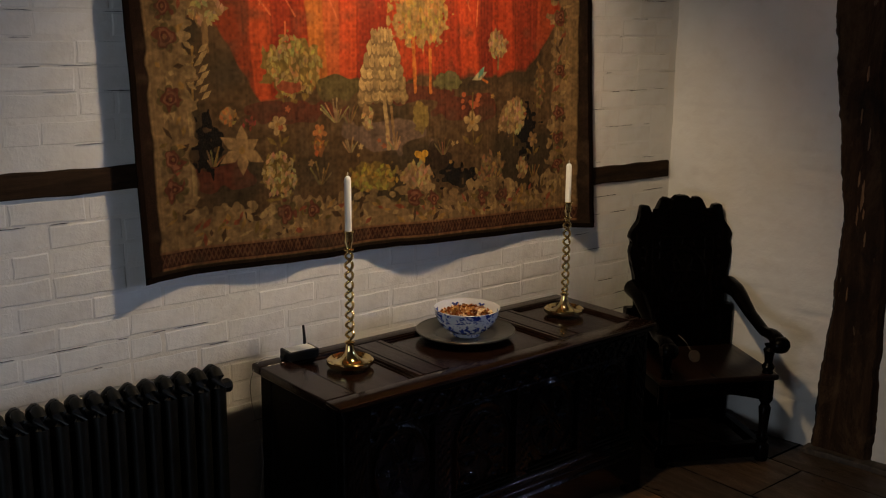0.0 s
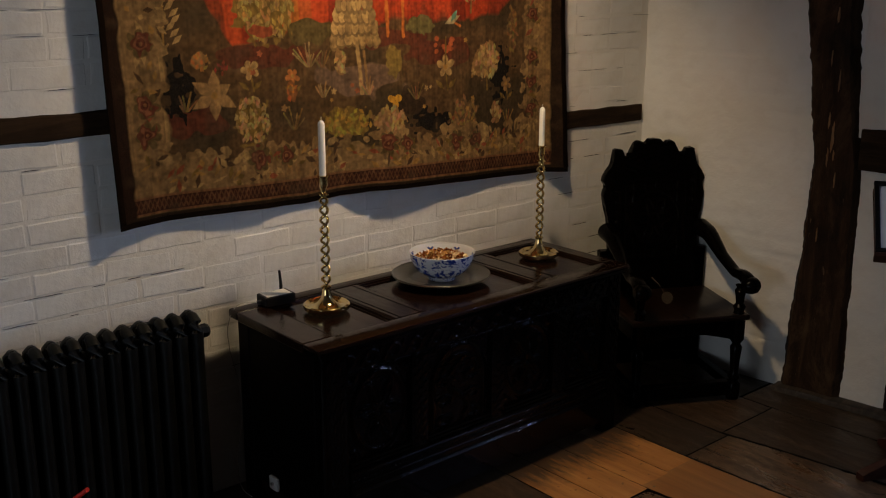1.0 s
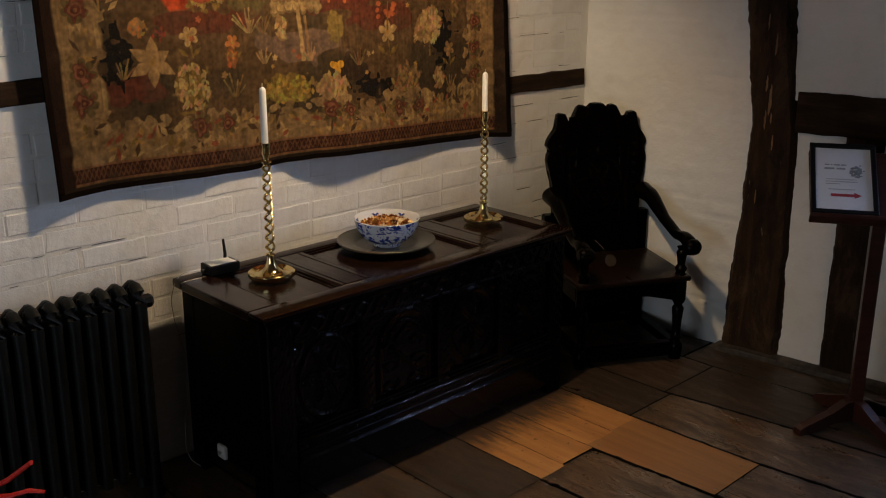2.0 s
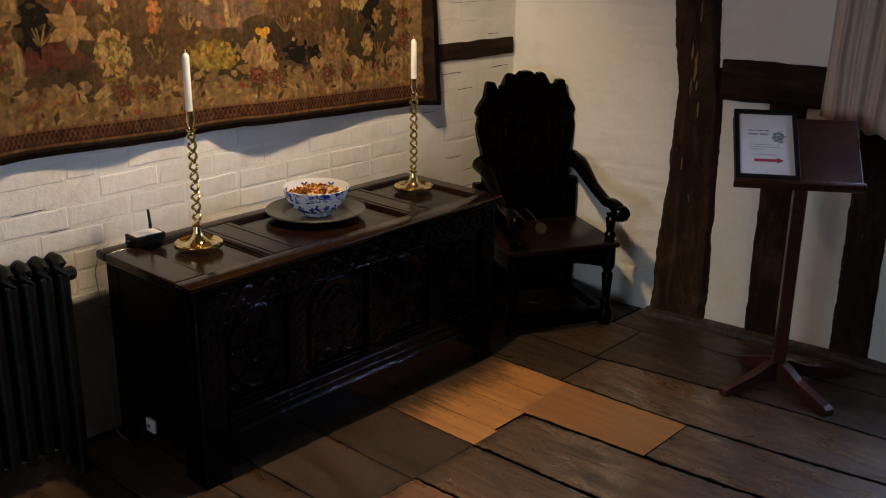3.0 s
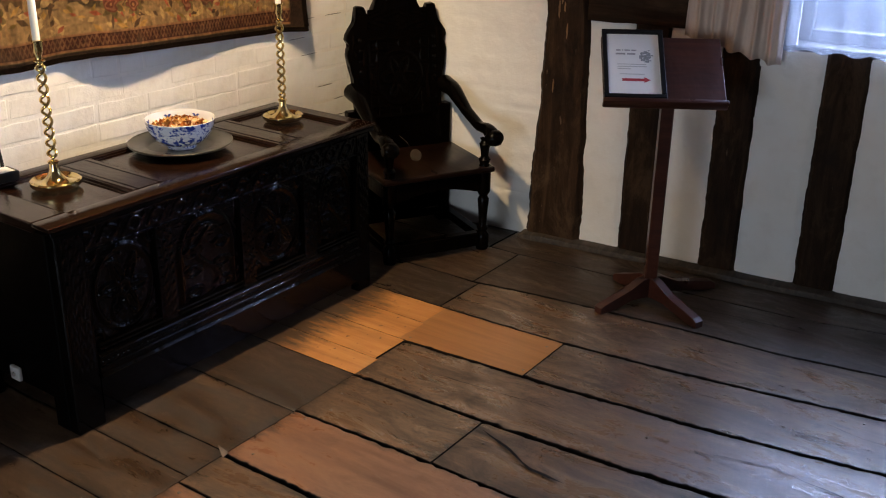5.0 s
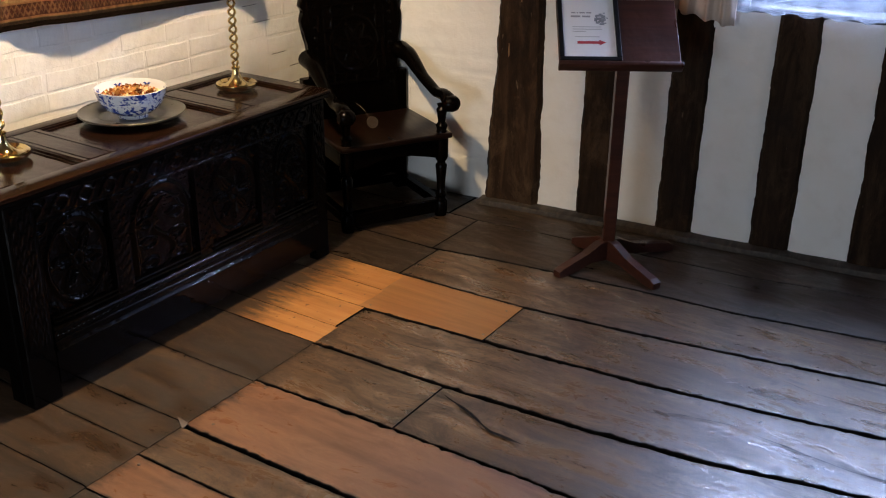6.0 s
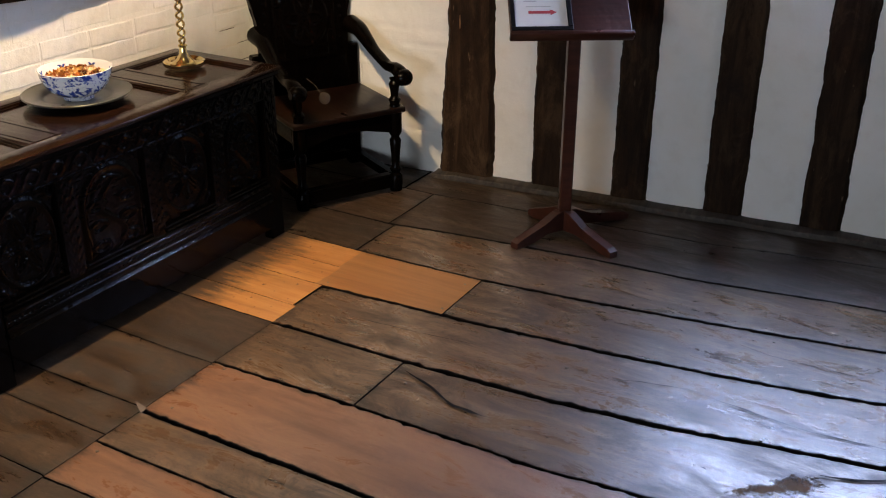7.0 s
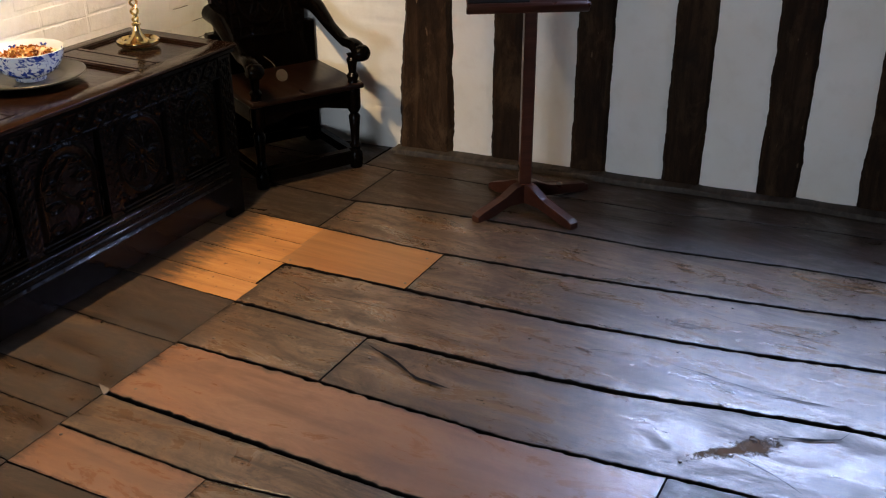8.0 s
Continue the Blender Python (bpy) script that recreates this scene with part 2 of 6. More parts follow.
def lathe(bm, profile, seg=32, m=None):
    """Turn a profile of (radius, z) about the z axis."""
    rings = []
    for r, z in profile:
        if r < 1e-5:
            rings.append([bm.verts.new((0, 0, z))])
        else:
            rings.append([bm.verts.new((r * math.cos(2 * math.pi * i / seg), r * math.sin(2 * math.pi * i / seg), z)) for i in range(seg)])
    for a, b in zip(rings, rings[1:]):
        for i in range(seg):
            j = (i + 1) % seg
            q = [a[i % len(a)], a[j % len(a)], b[j % len(b)], b[i % len(b)]]
            q = [v for n, v in enumerate(q) if v not in q[:n]]
            if len(q) > 2:
                bm.faces.new(q)
    vs = [v for r in rings for v in r]
    if m:
        bmesh.ops.transform(bm, matrix=m, verts=vs)
    return bm


def tube(bm, pts, radius, seg=8, flat=1.0):
    """A tube along points; radius is a number or one for each point; flat squashes it upright."""
    pts = [Vector(p) for p in pts]
    rad = radius if isinstance(radius, (list, tuple)) else [radius] * len(pts)
    rings = []
    ref = Vector((0, 0, 1))
    for i, p in enumerate(pts):
        d = (pts[min(i + 1, len(pts) - 1)] - pts[max(i - 1, 0)]).normalized()
        r = d.cross(ref if abs(d.z) < 0.95 else Vector((0, 1, 0))).normalized()
        u = r.cross(d)
        rings.append([bm.verts.new(p + rad[i] * (math.cos(a) * r + flat * math.sin(a) * u)) for a in (2 * math.pi * k / seg for k in range(seg))])
    for a, b in zip(rings, rings[1:]):
        for i in range(seg):
            bm.faces.new((a[i], a[(i + 1) % seg], b[(i + 1) % seg], b[i]))
    bm.faces.new(rings[0])
    bm.faces.new(rings[-1])
    return bm


def sheet(f, u0, u1, v0, v1, nu, nv, bm=None):
    """A grid of f(u, v) -> (x, y, z)."""
    bm = bm or bmesh.new()
    g = [[bm.verts.new(f(u0 + (u1 - u0) * i / nu, v0 + (v1 - v0) * j / nv)) for i in range(nu + 1)] for j in range(nv + 1)]
    for j in range(nv):
        for i in range(nu):
            bm.faces.new((g[j][i], g[j][i + 1], g[j + 1][i + 1], g[j + 1][i]))
    return bm


def prism(bm, outline, y0, y1, bevel=0.0):
    """An outline in x, z, between two depths."""
    a = [bm.verts.new((x, y0, z)) for x, z in outline]
    b = [bm.verts.new((x, y1, z)) for x, z in outline]
    fs = [bm.faces.new(a), bm.faces.new(b[::-1])]
    n = len(a)
    for i in range(n):
        fs.append(bm.faces.new((a[i], a[(i + 1) % n], b[(i + 1) % n], b[i])))
    if bevel:
        es = list({e for f in fs[:2] for e in f.edges})
        bmesh.ops.bevel(bm, geom=es, offset=bevel, segments=2, affect="EDGES", profile=0.5)
    return bm


def wob(x, y=0.0, z=0.0, s=1.0):
    return noise.noise(Vector((x * s, y * s, z * s)))


# ---- setting ----
# ground sheet added so low rays through the window meet something dark
GROUND_DARK = plain("dark_ground_sheet", (0.045, 0.06, 0.028), 0.9, 0, 0.4, 6, 0.3)
tagged(part("ground", boxed(-300, 300, -300, 300, -0.9, -0.4), GROUND_DARK), "plain ground sheet added to darken the view through the window", "ground", kind="structure")
wall_north = tagged(part("wall_north", boxed(ROOM_W - 0.2, 0.5, 0.0, 0.24, -0.1, TOP), WHITE), "white limewashed brick wall with dark timber rail", "wall", kind="structure")
bm = bmesh.new()
box(bm, ROOM_W - 0.2, ROOM_W, ROOM_S - 0.2, WEST_Y - 0.8, -0.1, TOP)
box(bm, ROOM_W - 0.2, ROOM_W, WEST_Y + 0.8, 0.0, -0.1, TOP)
box(bm, ROOM_W - 0.2, ROOM_W, WEST_Y - 0.8, WEST_Y + 0.8, -0.1, 0.52)
box(bm, ROOM_W - 0.2, ROOM_W, WEST_Y - 0.8, WEST_Y + 0.8, 1.72, TOP)
tagged(part("wall_west", bm, REAR), "plain unseen wall, coloured dark to cut bounced light", "wall", kind="structure")
tagged(part("wall_south", boxed(ROOM_W, 1.2, ROOM_S - 0.2, ROOM_S, -0.1, TOP), REAR), "plain unseen wall, coloured dark to cut bounced light", "wall", kind="structure")
tagged(part("ceiling", boxed(ROOM_W - 0.2, 1.2, ROOM_S - 0.2, 0.24, TOP, TOP + 0.15), CEIL), "plain unseen ceiling, coloured dark to cut bounced light", "ceiling", kind="structure")

WIN0, WIN1, WINZ, WINT = 1.86, 3.62, 0.99, 2.12
bm = bmesh.new()
box(bm, 0.0, WIN0, 0.022, 0.24, -0.1, TOP)
box(bm, WIN1, 5.2, 0.022, 0.24, -0.1, TOP)
box(bm, WIN0, WIN1, 0.022, 0.24, -0.1, WINZ - 0.01)
box(bm, WIN0, WIN1, 0.022, 0.24, WINT, TOP)
wall_east = part("wall_east", bm, WHITE)
wall_east.matrix_world = EAST
tagged(wall_east, "timber-framed wall with white plaster between dark studs", "wall", kind="structure")


def plaster(s0, s1, z0, z1, courses=False, step=0.022):
    """A hand-laid plaster panel on the east wall, uneven, with soft edges."""

    def f(s, z):
        o = 0.006 * wob(s, 3, z, 4) + 0.0025 * wob(s, 7, z, 17)
        if courses:
            zz = z + 0.006 * wob(s, 5, z, 6)
            groove = abs((zz / 0.078) % 1.0 - 0.5)
            o += 0.0085 * max(0.0, 1 - groove / 0.15) * max(0.03, 1.5 * wob(s, 1, z, 4.5) + 0.12) * (1.0 if z < 1.05 else 0.4)
        e = min(s - s0, s1 - s)
        return (s, o - 0.002 + (0.01 * (1 - e / 0.02) ** 2 if e < 0.02 else 0), z)

    bm = sheet(f, s0, s1, z0, z1, max(4, int((s1 - s0) / step)), max(4, int((z1 - z0) / (0.012 if courses else step))))
    edge = [e for e in bm.edges if e.is_boundary]
    r = bmesh.ops.extrude_edge_only(bm, edges=edge)
    for v in r["geom"]:
        if isinstance(v, bmesh.types.BMVert):
            v.co.y = 0.03
    return part("plaster_panel", bm, WHITE, wall_east, smooth=True)


def post(name, left, right, z0, z1, front=-0.016, parent=None, amp=0.006, mat=None):
    """An upright timber: left and right give its edges at a height; hewn faces and uneven arrises."""
    n = max(6, int((z1 - z0) / 0.011))
    sec = [(0, 0), (0.12, 1), (0.5, 1.15), (0.88, 1), (1, 0)]
    bm = bmesh.new()
    rows = []
    seed = left(0.5) * 13.7
    for i in range(n + 1):
        z = z0 + (z1 - z0) * i / n
        a, b = left(z) + amp * wob(seed, 0, z, 9) + amp * 0.6 * wob(seed, 4, z, 30) + 0.0035 * wob(seed, 6, z, 75), right(z) + amp * wob(seed + 5, 0, z, 9) + amp * 0.6 * wob(seed, 9, z, 30) + 0.0035 * wob(seed, 8, z, 75)
        rows.append([bm.verts.new((a + (b - a) * t, 0.012 + (front - 0.012) * d + 0.004 * wob(seed + t * 3, 2, z, 7), z)) for t, d in sec])
    for p, q in zip(rows, rows[1:]):
        for i in range(len(sec) - 1):
            bm.faces.new((p[i], p[i + 1], q[i + 1], q[i]))
    edge = [e for e in bm.edges if e.is_boundary]
    r = bmesh.ops.extrude_edge_only(bm, edges=edge)
    for v in r["geom"]:
        if isinstance(v, bmesh.types.BMVert):
            v.co.y = 0.04
    return part(name, bm, mat or TIMBER, parent, smooth=True)


def curve(*pts):
    xs, ys = zip(*pts)
    return lambda z: float(np.interp(z, xs, ys))


plaster(0.0, 0.86, 0.0, TOP, True)
plaster(1.03, 1.25, 0.02, 1.04)
plaster(1.0, 1.6, 1.14, TOP)
plaster(1.38, 1.62, 0.02, 1.06)
plaster(1.46, WIN0 + 0.02, 0.9, TOP)
for a in (1.75, 2.155, 2.545, 2.93, 3.31, 3.7):
    plaster(a, a + 0.26, 0.0, 0.985)
post("corner_post", curve((0, 0.785), (0.4, 0.796), (0.68, 0.822), (1.05, 0.835), (1.24, 0.803), (1.58, 0.76), (1.92, 0.715), (2.4, 0.69)),
     curve((0, 1.07), (0.45, 1.066), (1.0, 1.052), (1.38, 0.985), (1.9, 0.96), (2.4, 0.95)), 0.0, TOP, -0.03, wall_east, 0.009, POST_OAK)
for a, b, top in ((1.233, 1.402, 1.03), (1.597, 1.767, 1.0), (1.995, 2.172, 0.985), (2.383, 2.563, 0.985), (2.775, 2.95, 0.985), (3.16, 3.33, 0.985), (3.55, 3.72, 0.985)):
    post("stud", curve((0, a)), curve((0, b)), 0.0, top, -0.012, wall_east)
RAW = wood("raw_split_wood", (0.10, 0.05, 0.02), (0.20, 0.105, 0.04), (0.33, 0.19, 0.08), (40, 40, 4), (0.6, 0.8), 0.4)
for s, z, h, wd in ((0.925, 1.13, 0.055, 0.009), (0.905, 1.2, 0.03, 0.006), (0.91, 1.05, 0.035, 0.007), (0.935, 1.06, 0.02, 0.006), (0.89, 1.45, 0.03, 0.005), (0.93, 1.36, 0.04, 0.006), (0.9, 1.62, 0.03, 0.006), (0.95, 0.96, 0.03, 0.005), (0.9, 0.72, 0.03, 0.004)):
    bm = bmesh.new()
    vs = []
    for k in range(22):
        a = k * math.pi / 11
        q = 1 + 0.6 * wob(math.cos(a), math.sin(a), s * 40, 2.2)
        vs.append(bm.verts.new((s + wd * 0.6 * q * math.cos(a), -0.0385 + 0.004 * wob(s, 2, z, 7), z + h * q * math.sin(a))))
    bm.faces.new(vs)
    r = bmesh.ops.extrude_face_region(bm, geom=bm.faces[:])
    for v in r["geom"]:
        if isinstance(v, bmesh.types.BMVert):
            v.co.y += 0.02
    part("bare_patch", bm, RAW, wall_east)
# the short rail between the posts
bm = bmesh.new()
box(bm, 1.03, 1.468, -0.02, 0.03, 1.014, 1.182, 0.006, seg=2)
bmesh.ops.subdivide_edges(bm, edges=[e for e in bm.edges if e.calc_length() > 0.3], cuts=14)
for v in bm.verts:
    v.co.z += 0.006 * wob(v.co.x, v.co.y, v.co.z, 11) + 0.012 * (v.co.x - 1.25)
    v.co.y += 0.004 * wob(v.co.x, 5, v.co.z, 9)
part("rail", bm, TIMBER_H, wall_east, smooth=True)
bm = bmesh.new()
box(bm, 0.78, 5.1, -0.075, 0.03, -0.02, 0.024, 0.008, seg=2)
bmesh.ops.subdivide_edges(bm, edges=[e for e in bm.edges if e.calc_length() > 1], cuts=70)
for v in bm.verts:
    v.co.z += 0.006 * wob(v.co.x, 1, 0, 6)
    v.co.y += 0.014 * wob(v.co.x, 7, 0, 3.5) * (1 if v.co.y < 0 else 0)
base = part("baseboard", bm, SILLWOOD, smooth=True)
base.matrix_world = EAST
tagged(base, "worn grey timber sill along the foot of the wall", "sill", kind="structure")

# rails in the north wall
for i, (x0, x1, z0, z1, drop) in enumerate(((ROOM_W, -2.2, 1.298, 1.373, 0.0), (-1.1, -0.012, 1.118, 1.192, -0.01))):
    bm = bmesh.new()
    box(bm, x0, x1, -0.012, 0.03, z0, z1, 0.004)
    bmesh.ops.subdivide_edges(bm, edges=[e for e in bm.edges if e.calc_length() > 0.5], cuts=40)
    for v in bm.verts:
        v.co.z += 0.006 * wob(v.co.x, 2, v.co.z, 8) + drop * (v.co.x + 0.5)
        v.co.y += 0.003 * wob(v.co.x, 5, v.co.z, 12)
    part("rail", bm, TIMBER_H, wall_north, smooth=True)

# ---- window ----
window = tagged(new("window_1"), "dark-framed casement window behind a sheer net curtain", "window", kind="structure")
window.matrix_world = EAST
FRAME = plain("window_paint", (0.05, 0.045, 0.04), 0.5, 0, 0.2, 30, 0.1)
GLASS = Mat("window_glass", 0.02)
GLASS.b.inputs["Transmission Weight"].default_value = 1.0
GLASS.b.inputs["IOR"].default_value = 1.45
GLASS = GLASS.m
for nm, a in (("window_frame", (WIN0, WIN0 + 0.05, WINZ, WINT)), ("window_frame", (WIN1 - 0.05, WIN1, WINZ, WINT)),
              ("window_frame", (WIN0 + 0.05, WIN1 - 0.05, WINZ, WINZ + 0.05)), ("window_frame", (WIN0 + 0.05, WIN1 - 0.05, WINT - 0.05, WINT))):
    part(nm, boxed(a[0], a[1], 0.13, 0.19, a[2], a[3], 0.004), FRAME, window)
MULL = [WIN0 + 0.05 + (WIN1 - WIN0 - 0.1) * k / 4 for k in range(5)]
for k in range(1, 4):
    part("mullion", boxed(MULL[k] - 0.022, MULL[k] + 0.022, 0.13, 0.19, WINZ + 0.05, WINT - 0.05, 0.004), FRAME, window)
for k in range(4):
    pane = part("pane", boxed(MULL[k] + 0.022, MULL[k + 1] - 0.022, 0.158, 0.162, WINZ + 0.05, WINT - 0.05), GLASS, window)
    pane.visible_shadow = False
part("window_sill", boxed(WIN0 - 0.02, WIN1 + 0.02, -0.004, 0.14, WINZ - 0.02, WINZ + 0.004, 0.006), FRAME, window)

window2 = tagged(new("window_2"), "plain dark-framed window in the rear wall", "window", kind="structure")
for a in ((-0.8, -0.75, 0.52, 1.72), (0.75, 0.8, 0.52, 1.72), (-0.75, 0.75, 0.52, 0.57), (-0.75, 0.75, 1.67, 1.72), (-0.02, 0.02, 0.57, 1.67)):
    part("window_frame", boxed(ROOM_W - 0.17, ROOM_W - 0.12, WEST_Y + a[0], WEST_Y + a[1], a[2], a[3], 0.004), FRAME, window2)
for a, b in ((-0.75, -0.02), (0.02, 0.75)):
    part("pane", boxed(ROOM_W - 0.148, ROOM_W - 0.144, WEST_Y + a, WEST_Y + b, 0.57, 1.67), GLASS, window2).visible_shadow = False
CLOTH = Mat("curtain_cloth", 0.9, 0, 0.2)
CLOTH.colour(CLOTH.ramp(CLOTH.noise(3, 4, CLOTH.stretch(8, 8, 1)), (0.3, (0.50, 0.395, 0.325)), (0.7, (0.63, 0.51, 0.43))))
CLOTH.bump(CLOTH.noise(500, 2), 0.25, 0.001)
CLOTH = CLOTH.m
NET = bpy.data.materials.new("net_cloth")
NET.use_nodes = True
nt = NET.node_tree
nt.nodes.remove(nt.nodes["Principled BSDF"])
dif, tra, clear, add, mixn = (nt.nodes.new("ShaderNode" + k) for k in ("BsdfDiffuse", "BsdfTranslucent", "BsdfTransparent", "MixShader", "MixShader"))
for n in (dif, tra):
    n.inputs["Color"].default_value = (0.24, 0.26, 0.30, 1)
add.inputs[0].default_value = 0.35
weave = nt.nodes.new("ShaderNodeTexNoise")
weave.inputs["Scale"].default_value = 12
wr = nt.nodes.new("ShaderNodeMapRange")
wr.inputs[3].default_value, wr.inputs[4].default_value = 0.3, 0.6
nt.links.new(weave.outputs["Fac"], wr.inputs[0])
nt.links.new(wr.outputs[0], mixn.inputs[0])
nt.links.new(dif.outputs[0], add.inputs[1])
nt.links.new(tra.outputs[0], add.inputs[2])
nt.links.new(clear.outputs[0], mixn.inputs[1])
nt.links.new(add.outputs[0], mixn.inputs[2])
nt.links.new(mixn.outputs[0], nt.nodes["Material Output"].inputs["Surface"])


def curtain(name, s0, s1, z0, z1, depth, folds, amp, mat, label, hem=0.0, lean=0.0):
    def f(u, z):
        h = (z - z0) / (z1 - z0)
        s = s0 + (s1 - s0) * u - lean * (1 - h) * (1 - u)
        ph = folds * 2 * math.pi * (u + 0.03 * wob(u, 1, z, 3))
        o = depth + amp * (math.sin(ph) + 0.35 * math.sin(2.3 * ph + 1)) * (0.6 + 0.4 * h)
        return (s, o, z - hem * u * (1 - h) + 0.006 * math.sin(ph + 1) * (1 - h))

    bm = sheet(f, 0, 1, z0, z1, 120, 30)
    ob = part(name, bm, mat, smooth=True)
    mod = ob.modifiers.new("thick", "SOLIDIFY")
    mod.thickness = 0.002
    ob.matrix_world = EAST
    return tagged(ob, label, "curtain")


curtain("curtain", 1.49, 1.845, 0.995, 2.2, -0.075, 5.2, 0.022, CLOTH, "pinkish beige cloth curtain hanging in folds beside the window", 0.075, 0.025)
curtain("net_curtain", 1.80, 3.66, 0.98, 2.15, -0.034, 17, 0.014, NET, "sheer white net curtain hanging across the window")
bm = tube(bmesh.new(), [(1.3, -0.075, 2.22), (2.5, -0.075, 2.22), (3.8, -0.075, 2.22)], 0.012, 10)
ob = part("curtain_rod", bm, FRAME, smooth=True)
ob.matrix_world = EAST
tagged(ob, "dark round curtain rod over the window", "curtain rod")

# ---- carved chest ----
CX0, CX1, CY0, CY1, CZ = -2.235, -0.825, -0.59, -0.095, 0.690
chest = thing("chest", pose(0, 0, 0), "black carved oak chest with a panelled brown lid", "chest")


def lid_panels():
    """Lid with three sunk panels and moulded edges."""
    x0, x1, y0, y1, z0, z1 = CX0 - 0.022, CX1 + 0.02, CY0 - 0.018, CY1 + 0.02, CZ - 0.032, CZ
    stile = [(x0, -2.145), (-1.895, -1.765), (-1.255, -1.125), (-0.872, x1)]
    for a, b in stile:
        part("lid_stile", boxed(a, b, y0 + 0.085, y1 - 0.06, z0, z1, 0.005, seg=2), OAK_LID, lid)
    bm = bmesh.new()
    box(bm, x0, x1, y0, y0 + 0.085, z1 - 0.015, z1, 0.005, seg=2)
    part("lid_rail", bm, OAK_LID, lid, smooth=True)
    part("lid_moulding", boxed(x0 + 0.007, x1 - 0.007, y0 + 0.007, y0 + 0.085, z0, z1 - 0.0152, 0.003), OAK_BLACK, lid)
    bm = bmesh.new()
    box(bm, x0, x1, y1 - 0.06, y1, z0, z1, 0.009, seg=3)
    part("lid_rail", bm, OAK_LID, lid, smooth=True)
    for (a, b), (c, d) in zip(stile, stile[1:]):
        part("lid_panel", boxed(b - 0.005, c + 0.005, y0 + 0.08, y1 - 0.055, z0, z1 - 0.013, 0.002), OAK_LID, lid)
        for q in (0.0, 0.012):
            bm = bmesh.new()
            for u in ((b + q, y0 + 0.085 + q, b + q, y1 - 0.06 - q), (c - q, y0 + 0.085 + q, c - q, y1 - 0.06 - q), (b + q, y0 + 0.085 + q, c - q, y0 + 0.085 + q), (b + q, y1 - 0.06 - q, c - q, y1 - 0.06 - q)):
                tube(bm, [(u[0], u[1], z1 - 0.008 - q * 0.35), (u[2], u[3], z1 - 0.008 - q * 0.35)], 0.006 - q * 0.15, 8)
            part("moulding", bm, OAK_LID, lid, smooth=True)
    for x in (-1.83, -1.19):
        bm = bmesh.new()
        for dx in (-0.042, 0.042):
            tube(bm, [(x + dx, y0 + 0.09, z1 - 0.001), (x + dx, y1 - 0.065, z1 - 0.001)], 0.0035, 6)
        part("bead", bm, OAK_LID, lid, smooth=True)


lid = new("lid")
lid.parent = chest
tagged(lid, "polished brown oak lid with three sunk panels")
lid_panels()
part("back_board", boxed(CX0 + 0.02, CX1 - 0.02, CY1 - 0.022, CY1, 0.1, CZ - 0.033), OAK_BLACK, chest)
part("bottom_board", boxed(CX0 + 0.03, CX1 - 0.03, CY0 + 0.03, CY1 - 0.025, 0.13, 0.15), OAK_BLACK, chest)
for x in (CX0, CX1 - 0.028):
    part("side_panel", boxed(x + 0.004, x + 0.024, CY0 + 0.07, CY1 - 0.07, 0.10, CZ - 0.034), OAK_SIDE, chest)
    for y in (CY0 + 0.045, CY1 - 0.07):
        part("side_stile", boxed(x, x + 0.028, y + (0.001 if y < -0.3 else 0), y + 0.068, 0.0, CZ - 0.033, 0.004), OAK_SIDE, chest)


def carved(name, x0, x1, z0, z1, relief, y, nu, nv, depth=0.011):
    """A carved board in the chest's front: relief(u, v, x, z) gives 0 to 1."""

    def f(x, z):
        u, v = (x - x0) / (x1 - x0), (z - z0) / (z1 - z0)
        # the ground between the motifs is tooled with small gouges
        gouge = abs(wob(x, 3, z, 75)) * 0.55 + abs(wob(x, 9, z, 150)) * 0.3
        return (x, y - depth * (0.72 * relief(u, v, x, z) + 0.5 * gouge), z)

    bm = sheet(f, x0, x1, z0, z1, nu, nv)
    edge = [e for e in bm.edges if e.is_boundary]
    r = bmesh.ops.extrude_edge_only(bm, edges=edge)
    for v in r["geom"]:
        if isinstance(v, bmesh.types.BMVert):
            v.co.y = y + 0.022
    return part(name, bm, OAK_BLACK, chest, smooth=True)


def smooth01(t):
    t = max(0.0, min(1.0, t))
    return t * t * (3 - 2 * t)


def ring(r, r0, w):
    return smooth01(1 - abs(r - r0) / w)


def rosette(petals, turn):
    def f(u, v, x, z):
        dx, dz = (u - 0.5) * 2, (v - 0.5) * 2
        r, a = math.hypot(dx, dz), math.atan2(dz, dx)
        h = ring(r, 0.86, 0.1) + ring(r, 0.14, 0.12)
        h += smooth01(1 - abs(r - 0.46 - 0.2 * math.cos(petals * a + turn)) / 0.13)
        h += 0.8 * smooth01(1 - abs(math.sin(petals * a * 0.5)) * r / 0.16) * (0.2 < r < 0.75)
        if r > 0.98:
            h += smooth01(1 - abs(math.hypot(abs(dx) - 0.92, abs(dz) - 0.92) - 0.18) / 0.09)
        return min(1.0, h)

    return f


def arch(u, v, x, z):
    dx, dz = (u - 0.5) * 2, v * 2
    h = 0.0
    if dz < 1.1:
        h += ring(abs(dx), 0.78, 0.12)
    r = math.hypot(dx, dz - 1.1)
    if dz >= 1.1:
        h += ring(r, 0.78, 0.11) + 0.7 * ring(r, 0.55, 0.06)
    h += smooth01(1 - abs(dx - 0.32 * math.sin(dz * 4.2)) / 0.13) * (dz < 1.6)
    h += smooth01(1 - abs(math.hypot(abs(dx) - 0.42, (dz * 2.2) % 1.0 - 0.5) - 0.22) / 0.1) * (dz < 1.5)
    return min(1.0, h)


